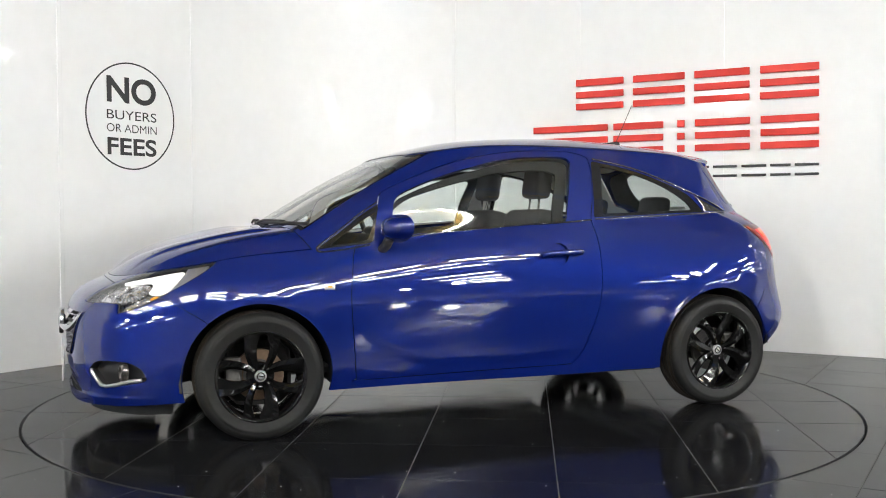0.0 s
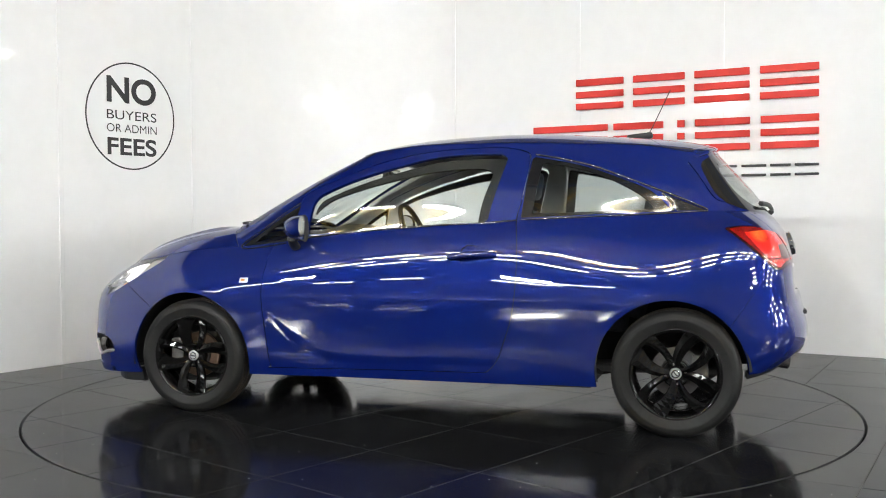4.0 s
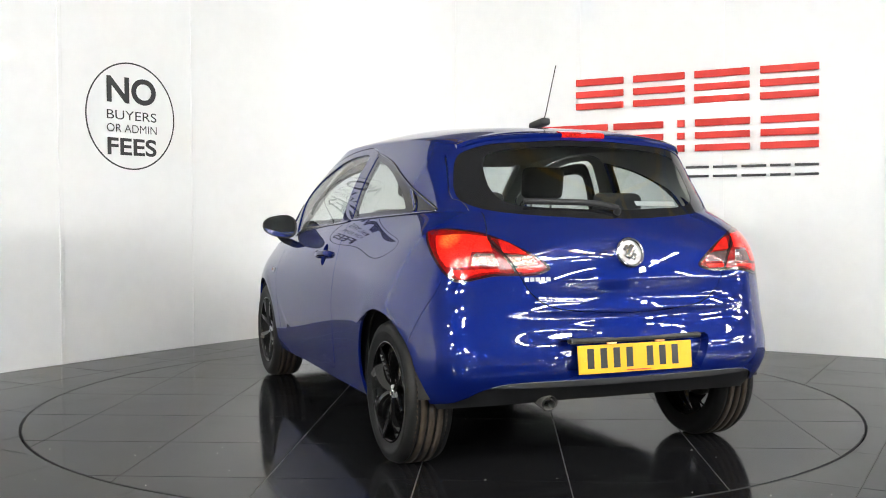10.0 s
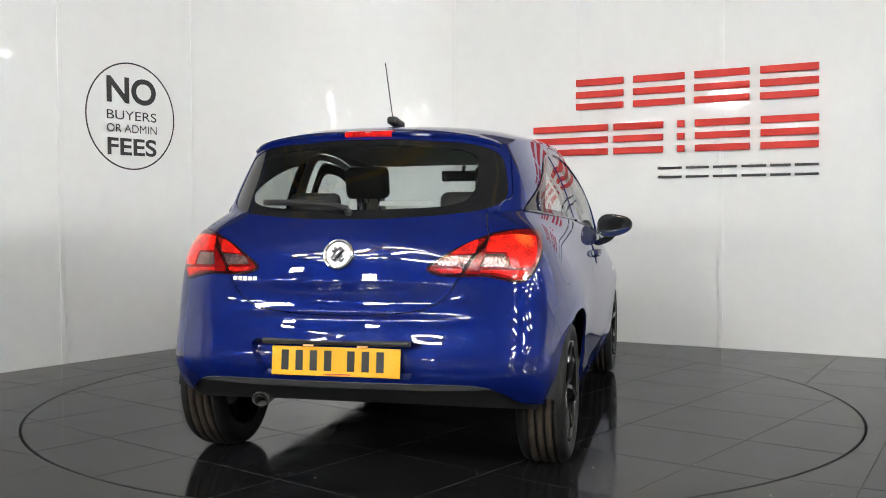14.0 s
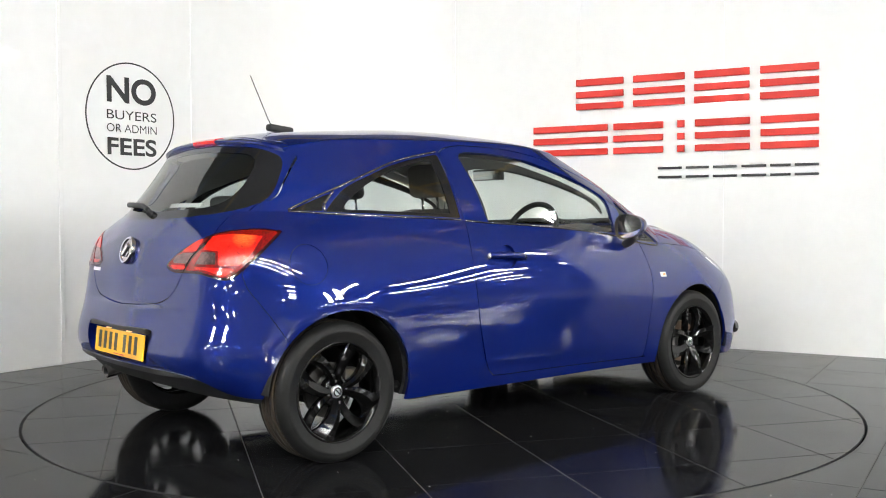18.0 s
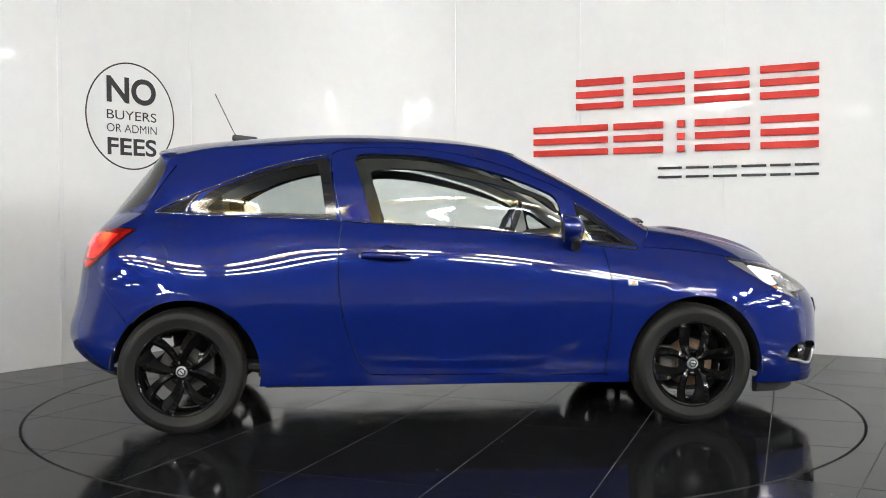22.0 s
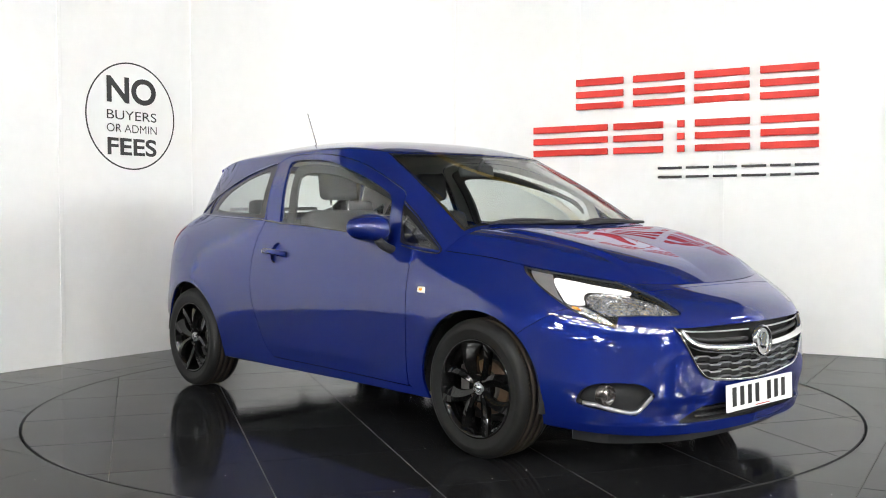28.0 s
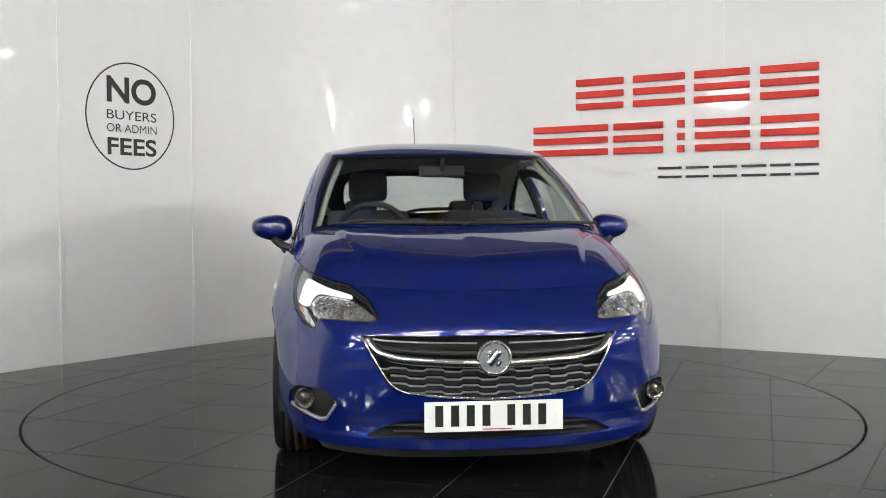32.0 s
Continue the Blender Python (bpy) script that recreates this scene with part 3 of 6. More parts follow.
LINE_MID = [(0, 2.112, .45), (.28, 2.09, .45), (.50, 2.04, .45), (.672, 1.915, .45), (.788, 1.68, .45), (.852, 1.25, .47), (.853, .95, .48), (.853, .35, .48),
            (.858, -.4, .49), (.862, -.9, .50), (.860, -1.3, .50), (.818, -1.55, .52), (.73, -1.73, .56), (.45, -1.835, .58), (.22, -1.863, .58), (0, -1.872, .58)]
LINE_WIDE = [(0, 2.10, .60), (.28, 2.075, .60), (.49, 2.025, .60), (.658, 1.895, .60), (.778, 1.66, .61), (.855, 1.25, .63), (.862, .95, .64), (.866, .35, .66),
             (.870, -.4, .68), (.872, -.9, .70), (.864, -1.3, .70), (.81, -1.55, .72), (.70, -1.715, .76), (.42, -1.80, .76), (.2, -1.822, .76), (0, -1.832, .76)]
LINE_SHOULDER = [(0, 2.03, .69), (.28, 2.00, .69), (.48, 1.93, .70), (.635, 1.80, .72), (.748, 1.59, .74), (.815, 1.25, .76), (.832, .95, .77), (.835, .35, .84),
                 (.828, -.4, .90), (.805, -.9, .925), (.785, -1.3, .94), (.752, -1.50, .955), (.67, -1.66, .95), (.42, -1.752, .93), (.2, -1.785, .93), (0, -1.795, .93)]
LINE_BELT = [(0, 1.90, .752), (.28, 1.875, .755), (.50, 1.80, .77), (.62, 1.69, .795), (.70, 1.53, .82), (.75, 1.27, .862), (.772, 1.0, .885), (.788, .35, .953),
             (.772, -.4, 1.015), (.750, -.9, 1.038), (.690, -1.3, 1.06), (.625, -1.465, 1.065), (.53, -1.580, 1.062), (.37, -1.672, 1.042), (.2, -1.715, 1.033), (0, -1.73, 1.03)]
LINE_COWL = [(0, 1.13, .985), (.35, 1.115, .988), (.60, 1.075, .985), (.69, 1.055, .962), (.772, 1.0, .885)]
LINE_PANE = [(0, .77, 1.215), (.33, .75, 1.21), (.553, .70, 1.203), (.624, .672, 1.198), (.688, .622, 1.172), (.724, .28, 1.196),
             (.712, -.42, 1.205), (.696, -.93, 1.20), (.648, -1.27, 1.20), (.602, -1.38, 1.20), (.533, -1.46, 1.20), (.36, -1.55, 1.20), (.2, -1.585, 1.20), (0, -1.60, 1.20)]
LINE_RAIL = [(0, .43, 1.379), (.32, .42, 1.376), (.495, .375, 1.374), (.562, .325, 1.378), (.598, .21, 1.391), (.614, .0, 1.408),
             (.610, -.43, 1.409), (.599, -.93, 1.394), (.575, -1.22, 1.366), (.548, -1.325, 1.350), (.49, -1.375, 1.368), (.36, -1.40, 1.388), (.2, -1.412, 1.398), (0, -1.415, 1.402)]
RIDGE = [(0.43, 1.379), (0.29, 1.419), (0.13, 1.45), (-0.03, 1.467), (-0.2, 1.478), (-0.5, 1.485), (-0.83, 1.468), (-1.15, 1.443), (-1.35, 1.418), (-1.415, 1.402)]
BONNET_MID = [(0, 1.13, .985), (0, 1.3, .955), (0, 1.5, .908), (0, 1.65, .87), (0, 1.8, .815), (0, 1.90, .752)]
NS = 32


def station_samples(k, n):
    return np.linspace(0, k - 1, (k - 1) * n + 1)


def grid_faces(rows, cols, base):
    i, j = np.meshgrid(np.arange(rows - 1), np.arange(cols - 1), indexing="ij")
    a = (base + i * cols + j).ravel()
    b = a + 1
    c = a + cols
    d = c + 1
    return np.concatenate([np.stack([a, b, d], 1), np.stack([a, d, c], 1)])


class Skin:
    """Triangles with smooth normals and a patch number and surface coordinates at each corner."""

    def __init__(self, v, n, t, q):
        self.v, self.n, self.t, self.q = v, n, t, q

    def side(self, f):
        """Cuts along f = 0: the part where f < 0 and the part where f > 0."""
        f = np.where(np.abs(f) < 1e-7, 1e-7, f)
        s = f[self.t] < 0
        k = s.sum(1)
        ins, outs = [self.t[k == 3]], [self.t[k == 0]]
        v, n, q = self.v, self.n, self.q
        cut = self.t[(k == 1) | (k == 2)]
        if len(cut):
            sc, kc = f[cut] < 0, k[(k == 1) | (k == 2)]
            odd = np.where((kc == 1)[:, None], sc, ~sc).argmax(1)
            r = np.arange(len(cut))
            a, b, c = cut[r, odd], cut[r, (odd + 1) % 3], cut[r, (odd + 2) % 3]
            e = np.concatenate([np.stack([np.minimum(a, b), np.maximum(a, b)], 1), np.stack([np.minimum(a, c), np.maximum(a, c)], 1)])
            u, inv = np.unique(e, axis=0, return_inverse=True)
            inv = inv.ravel()
            w = (f[u[:, 0]] / (f[u[:, 0]] - f[u[:, 1]]))[:, None]
            base = len(v)
            v = np.concatenate([v, v[u[:, 0]] * (1 - w) + v[u[:, 1]] * w])
            nn = n[u[:, 0]] * (1 - w) + n[u[:, 1]] * w
            n = np.concatenate([n, nn / np.linalg.norm(nn, axis=1)[:, None]])
            q = np.concatenate([q, q[u[:, 0]] * (1 - w) + q[u[:, 1]] * w])
            p, z = base + inv[:len(cut)], base + inv[len(cut):]
            one = np.stack([a, p, z], 1)
            two = np.concatenate([np.stack([p, b, c], 1), np.stack([p, c, z], 1)])
            o = kc == 1
            oo = np.concatenate([o, o])
            ins += [one[o], two[~oo]]
            outs += [one[~o], two[oo]]
        return Skin(v, n, np.concatenate(ins), q).tidy(), Skin(v, n, np.concatenate(outs), q).tidy()

    def tidy(self):
        t = self.t
        t = t[(t[:, 0] != t[:, 1]) & (t[:, 1] != t[:, 2]) & (t[:, 0] != t[:, 2])]
        u, inv = np.unique(t, return_inverse=True)
        return Skin(self.v[u], self.n[u], inv.reshape(-1, 3), self.q[u])

    def pick(self, mask):
        """Whole triangles where the mask holds, and the rest."""
        return Skin(self.v, self.n, self.t[mask], self.q).tidy(), Skin(self.v, self.n, self.t[~mask], self.q).tidy()

    def centre(self):
        return self.v[self.t].mean(1)

    def gap(self, f, g=0.002):
        own = self.q
        s = Skin(self.v, self.n, self.t, np.concatenate([own, f[:, None]], 1))
        a, b = s.side(f + g)
        _, b = b.side(b.q[:, -1] - g)
        a.q, b.q = a.q[:, :own.shape[1]], b.q[:, :own.shape[1]]
        return a, b


def join(*skins):
    v, n, t, q, k = [], [], [], [], 0
    for s in skins:
        v.append(s.v), n.append(s.n), q.append(s.q), t.append(s.t + k)
        k += len(s.v)
    return Skin(np.concatenate(v), np.concatenate(n), np.concatenate(t), np.concatenate(q))


def mirrored(s):
    v, n = s.v * (-1, 1, 1), s.n * (-1, 1, 1)
    return Skin(v, n, s.t[:, ::-1], s.q)


def both_halves(s):
    return join(s, mirrored(s))


def vertex_normals(v, t):
    fn = np.cross(v[t[:, 1]] - v[t[:, 0]], v[t[:, 2]] - v[t[:, 0]])
    n = np.zeros_like(v)
    for k in range(3):
        np.add.at(n, t[:, k], fn)
    key = np.round(v * 20000).astype(np.int64)
    _, inv = np.unique(key, axis=0, return_inverse=True)
    inv = inv.ravel()
    acc = np.zeros((inv.max() + 1, 3))
    np.add.at(acc, inv, n)
    n = acc[inv]
    n[np.abs(v[:, 0]) < 1e-5, 0] = 0
    ln = np.linalg.norm(n, axis=1)[:, None]
    return n / np.maximum(ln, 1e-12)


def smooth_step(a, b, x):
    t = np.clip((x - a) / (b - a), 0, 1)
    return t * t * (3 - 2 * t)


def build_skin():
    """The right half of the body: lower walls (0), bonnet (1), pillars and panes (2), roof (3)."""
    V, T, Q = [], [], []
    count = 0
    lines = [LINE_BASE, LINE_LOW, LINE_MID, LINE_WIDE, LINE_SHOULDER, LINE_BELT]
    su = station_samples(16, NS)
    kn = chords(*lines)
    rows = np.array([feature(l, kn, su) for l in lines])
    sv = station_samples(6, 20)
    kv = np.concatenate([[0], np.cumsum(np.linalg.norm(np.diff(rows, axis=0), axis=2).mean(1))])
    pv = np.interp(sv, np.arange(6), kv)
    wall = np.array([faired(spline(kv, rows[:, c], pv), 0.035, (False, False)) for c in range(len(su))]).transpose(1, 0, 2)
    y, z = wall[..., 1], wall[..., 2]
    # a crease low on the doors that sweeps up ahead, with the skin drawn in under it
    up = np.clip((y - 0.36) / 0.38, 0, 1.2)
    edge = 0.335 + 0.012 * smooth_step(0.1, -0.4, y) + 0.17 * up ** 2
    below = (edge - z) / np.sqrt(1 + (0.9 * up) ** 2)
    drawn = smooth_step(0.86, 0.70, y) * (1 - 0.6 * np.clip(up, 0, 1)) * smooth_step(-0.62, -0.05, y) * (wall[..., 0] > 0.6)
    wall[..., 0] -= drawn * 0.006 * smooth_step(-0.012, 0.042, below) * (1 - smooth_step(0.04, 0.17, below))
    # the tailgate's foot tucks in over the bumper's shelf, and the front lip stands proud
    tuck = smooth_step(0.62, 0.15, wall[..., 0]) * (y < -1.4)
    wall[..., 1] += tuck * 0.014 * np.clip((0.785 - z) / 0.085, 0, 1) * (2 - np.clip((0.785 - z) / 0.085, 0, 1)) * smooth_step(0.655, 0.668, z)
    wall[..., 1] -= tuck * 0.003 * smooth_step(0.60, 0.645, z) * smooth_step(0.668, 0.655, z)
    crest = np.exp(-((z - (0.955 - 0.05 * (wall[..., 0] / 0.4) ** 2)) / 0.026) ** 2) * (y < -1.5) * smooth_step(0.5, 0.35, wall[..., 0])
    wall[..., 1] -= 0.0025 * crest
    nose = smooth_step(1.55, 1.8, y)
    wall[..., 1] += nose * 0.009 * (smooth_step(0.235, 0.215, z) - 0.6 * smooth_step(0.33, 0.29, z) * smooth_step(0.23, 0.26, z))
    flare = np.exp(-((np.hypot(y - 1.262, z - 0.30) - 0.365) / 0.035) ** 2) + np.exp(-((np.hypot(y + 1.235, z - 0.30) - 0.372) / 0.035) ** 2)
    wall[..., 0] += 0.003 * flare * (wall[..., 0] > 0.7) * smooth_step(0.48, 0.66, z)
    V.append(wall.reshape(-1, 3))
    T.append(grid_faces(*wall.shape[:2], 0)[:, ::-1])
    uu, vv = np.meshgrid(su, sv)
    Q.append(np.stack([np.zeros(uu.size), uu.ravel(), vv.ravel()], 1))
    count += V[-1].shape[0]
    # bonnet: four border curves blended
    rear = feature(LINE_COWL, chords(LINE_COWL), station_samples(5, NS // 2), 0.03, (True, False))
    belt = rows[5]
    front = belt[:2 * NS + 1]
    side = belt[2 * NS:6 * NS + 1][::-1]
    mid = feature(BONNET_MID, chords(BONNET_MID), np.linspace(0, 5, 4 * NS + 1), 0.03, (False, False))
    mid[0], mid[-1], side[0] = rear[0], front[0], rear[-1]
    a = np.linspace(0, 1, 2 * NS + 1)[None, :, None]
    b = np.linspace(0, 1, 4 * NS + 1)[:, None, None]
    coons = ((1 - b) * rear[None] + b * front[None] + (1 - a) * mid[:, None] + a * side[:, None]
             - ((1 - a) * (1 - b) * rear[0] + a * (1 - b) * rear[-1] + (1 - a) * b * front[0] + a * b * front[-1]))
    xx, yy = coons[..., 0], coons[..., 1]
    crease = 0.56 - 0.14 * smooth_step(1.1, 1.85, yy)
    dome = 0.013 * smooth_step(crease + 0.030, crease - 0.004, xx)
    coons[..., 2] += dome * smooth_step(1.08, 1.25, yy) * smooth_step(0, 0.12, b[..., 0]) * smooth_step(1, 0.55, b[..., 0])
    coons[..., 2] += 0.022 * (np.sin(a * math.pi) * np.sin(b * math.pi))[..., 0]
    V.append(coons.reshape(-1, 3))
    T.append(grid_faces(*coons.shape[:2], count))
    Q.append(np.stack([np.ones(coons[..., 0].size), np.broadcast_to(a[..., 0], coons.shape[:2]).ravel(), np.broadcast_to(b[..., 0], coons.shape[:2]).ravel()], 1))
    count += V[-1].shape[0]
    # pillars and panes
    low = np.concatenate([rear, belt[6 * NS + 1:]])
    ks = np.concatenate([np.linspace(0, 4, 2 * NS + 1), 4 + np.arange(1, 9 * NS + 1) / NS])
    ku = chords(LINE_PANE, LINE_RAIL)
    pane = feature(LINE_PANE, ku, ks, 0.035)
    rail = feature(LINE_RAIL, ku, ks, 0.022)
    # the roof's ends bow out steadily to the middle
    rail[:, 1] = np.minimum(rail[:, 1], rail[0, 1] - 0.04 * rail[:, 0] ** 2)
    rail[:, 1] = np.maximum(rail[:, 1], rail[-1, 1] + 0.04 * rail[:, 0] ** 2)
    sw = np.linspace(0, 2, 41)
    glassy = np.array([cubic(range(3), np.array([low[c], pane[c], rail[c]]), sw) for c in range(len(ks))]).transpose(1, 0, 2)
    V.append(glassy.reshape(-1, 3))
    T.append(grid_faces(*glassy.shape[:2], count)[:, ::-1])
    uu, vv = np.meshgrid(ks, sw)
    Q.append(np.stack([np.full(uu.size, 2.0), uu.ravel(), vv.ravel()], 1))
    count += V[-1].shape[0]
    # roof
    w = np.linspace(0, 1, 25)[:, None]
    zc = spline([-r[0] for r in RIDGE], [[r[1]] for r in RIDGE], -np.clip(rail[:, 1], -1.415, 0.43))[:, 0]
    x = rail[None, :, 0] * (1 - w)
    zz = zc[None] + (rail[None, :, 2] - zc[None]) * (1 - w) ** 3.2
    roof = np.stack([x, np.broadcast_to(rail[None, :, 1], x.shape), zz], -1)
    V.append(roof.reshape(-1, 3))
    T.append(grid_faces(*roof.shape[:2], count)[:, ::-1])
    uu, vv = np.meshgrid(ks, w[:, 0])
    Q.append(np.stack([np.full(uu.size, 3.0), uu.ravel(), vv.ravel()], 1))
    v, t, q = np.concatenate(V), np.concatenate(T), np.concatenate(Q)
    ar = np.linalg.norm(np.cross(v[t[:, 1]] - v[t[:, 0]], v[t[:, 2]] - v[t[:, 0]]), axis=1)
    t = t[ar > 1e-10]
    return Skin(v, vertex_normals(v, t), t, q)


def distance(p, poly):
    """Signed distance from points to a closed outline, below zero inside."""
    poly = np.asarray(poly, float)
    d = np.full(len(p), 1e9)
    inside = np.zeros(len(p), bool)
    for a, b in zip(poly, np.roll(poly, -1, 0)):
        e = b - a
        w = p - a
        ee = e @ e
        if ee < 1e-14:
            continue
        h = np.clip(w @ e / ee, 0, 1)
        d = np.minimum(d, ((w - h[:, None] * e) ** 2).sum(1))
        c = (a[1] > p[:, 1]) != (b[1] > p[:, 1])
        if abs(e[1]) > 1e-12:
            inside ^= c & (p[:, 0] < e[0] * (p[:, 1] - a[1]) / e[1] + a[0])
    d = np.sqrt(d)
    return np.where(inside, -d, d)


def outline(points, k=6):
    """Closed smooth outline; a point given twice stays a sharp corner."""
    p = np.asarray(points, float)
    m = len(p)
    out = []
    for i in range(m):
        p0, p1, p2, p3 = p[i - 1], p[i], p[(i + 1) % m], p[(i + 2) % m]
        if np.allclose(p1, p2):
            continue
        t1 = np.zeros(2) if np.allclose(p0, p1) else (p2 - p0) / 2
        t2 = np.zeros(2) if np.allclose(p2, p3) else (p3 - p1) / 2
        if np.allclose(p0, p1):
            t1 = (p2 - p1) * 1.0
        if np.allclose(p2, p3):
            t2 = (p2 - p1) * 1.0
        for s in np.arange(k) / k:
            out.append((2 * s ** 3 - 3 * s ** 2 + 1) * p1 + (s ** 3 - 2 * s ** 2 + s) * t1 + (-2 * s ** 3 + 3 * s ** 2) * p2 + (s ** 3 - s ** 2) * t2)
    return np.array(out)


def boundary_edges(t):
    e = np.concatenate([t[:, [0, 1]], t[:, [1, 2]], t[:, [2, 0]]])
    k = np.sort(e, 1)
    _, idx, cnt = np.unique(k, axis=0, return_index=True, return_counts=True)
    return e[idx[cnt == 1]]


def skin_part(name, s, mat, parent, label="", rim=0.012, sink=0.0, lift=0.0):
    """Links a piece of skin as one mesh, with its cut edges turned inwards for thickness."""
    s = weld(s)
    v = s.v + s.n * (lift - sink)
    n = s.n
    faces = s.t
    if rim:
        e = boundary_edges(s.t)
        e = e[~((np.abs(s.v[e[:, 0], 0]) < 1e-5) & (np.abs(s.v[e[:, 1], 0]) < 1e-5))]
        k = len(v)
        m = len(e)
        top0, top1 = v[e[:, 0]], v[e[:, 1]]
        v = np.concatenate([v, top0, top1, top0 - n[e[:, 0]] * rim, top1 - n[e[:, 1]] * rim])
        n = np.concatenate([n, np.zeros((4 * m, 3))])
        r = np.arange(m)
        quads = np.stack([k + m + r, k + r, k + 2 * m + r, k + 3 * m + r], 1)
        faces = [tuple(f) for f in faces] + [tuple(f) for f in quads]
    return put(name, v, faces, mat, parent, label, smooth=True, normals=n)


def weld(s):
    key = np.round(s.v * 50000).astype(np.int64)
    _, first, inv = np.unique(key, axis=0, return_index=True, return_inverse=True)
    inv = inv.ravel()
    return Skin(s.v[first], s.n[first], inv[s.t], s.q[first]).tidy()


# outlines on the flank, (y, z)
DOOR = [(-.492, 1.02), (-.505, .90), (-.505, .72), (-.485, .56), (-.44, .42), (-.405, .335), (-.36, .285), (-.30, .273), (.1, .268), (.77, .258), (.80, .27), (.815, .42), (.828, .56),
        (.832, .67), (.82, .78), (.79, .90), (.70, .985), (.66, 1.12), (.63, 1.165), (.50, 1.225), (.40, 1.265), (.27, 1.31), (.13, 1.345), (0, 1.368), (-.15, 1.383), (-.32, 1.388), (-.44, 1.383), (-.525, 1.36), (-.54, 1.33), (-.535, 1.25), (-.513, 1.12)]
DOOR_PANE = [(-.345, 1.012), (-.345, 1.012), (-.378, 1.15), (-.428, 1.33), (-.428, 1.33), (-.40, 1.352), (-.32, 1.357), (-.15, 1.351), (0, 1.332), (.13, 1.30), (.27, 1.262), (.41, 1.215), (.52, 1.168), (.565, 1.14), (.59, 1.09), (.605, .95), (.605, .95), (.40, .962), (.12, .985), (-.15, 1.003)]
REAR_PANE = [(-1.225, 1.062), (-1.225, 1.075), (-1.13, 1.163), (-.99, 1.224), (-.85, 1.275), (-.71, 1.31), (-.555, 1.338), (-.555, 1.338), (-.538, 1.24), (-.512, 1.033), (-.512, 1.033), (-.70, 1.041), (-.98, 1.054)]
FIN_PANE = [(-1.39, 1.068), (-1.39, 1.068), (-1.335, 1.090), (-1.27, 1.117), (-1.19, 1.148), (-1.19, 1.148), (-1.235, 1.105), (-1.25, 1.065), (-1.25, 1.065)]
NOSE_PANE = [(.66, 1.105), (.66, 1.105), (.76, 1.045), (.86, .97), (.965, .898), (.97, .884), (.95, .882), (.82, .895), (.70, .918), (.70, .918), (.685, 1.0)]


SKIN = []


def on_flank(y, z, out=0.0, low_x=0.5):
    """Point on the right flank at (y, z), and its normal."""
    s = SKIN[0]
    d = (s.v[:, 1] - y) ** 2 + (s.v[:, 2] - z) ** 2 + np.where(s.v[:, 0] < low_x, 1.0, 0.0)
    idx = np.argsort(d)[:6]
    w = 1 / (d[idx] + 1e-6)
    w /= w.sum()
    p, n = (s.v[idx] * w[:, None]).sum(0), (s.n[idx] * w[:, None]).sum(0)
    n /= np.linalg.norm(n)
    x = p[0] - (n[1] * (y - p[1]) + n[2] * (z - p[2])) / n[0]
    return Vector((x, y, z)) + Vector(n) * out, Vector(n)


def on_end(x, z, rear=False, out=0.0):
    """Point on the front or rear face at (x, z), and its normal."""
    s = SKIN[0]
    sg = -1 if x < 0 else 1
    x = abs(x)
    d = (s.v[:, 0] - x) ** 2 + (s.v[:, 2] - z) ** 2 + np.where((s.v[:, 1] < -1.2) if rear else (s.v[:, 1] > 1.4), 0.0, 1.0)
    idx = np.argsort(d)[:6]
    w = 1 / (d[idx] + 1e-6)
    w /= w.sum()
    p, n = (s.v[idx] * w[:, None]).sum(0), (s.n[idx] * w[:, None]).sum(0)
    n /= np.linalg.norm(n)
    y = p[1] - (n[0] * (x - p[0]) + n[2] * (z - p[2])) / n[1]
    q = Vector((x, y, z)) + Vector(n) * out
    return Vector((q.x * sg, q.y, q.z)), Vector((n[0] * sg, n[1], n[2]))


def car_rows():
    return [(t, pose(0, 0, 0, 0, 0, turn(t)) @ pose(CAR_OFF[0], CAR_OFF[1], 0)) for t in range(0, 33)]


def flank(s):
    return s.v[:, 1:3]


def far(s, f, keep):
    """f where keep holds, well outside elsewhere."""
    return np.where(keep, f, 1.0)


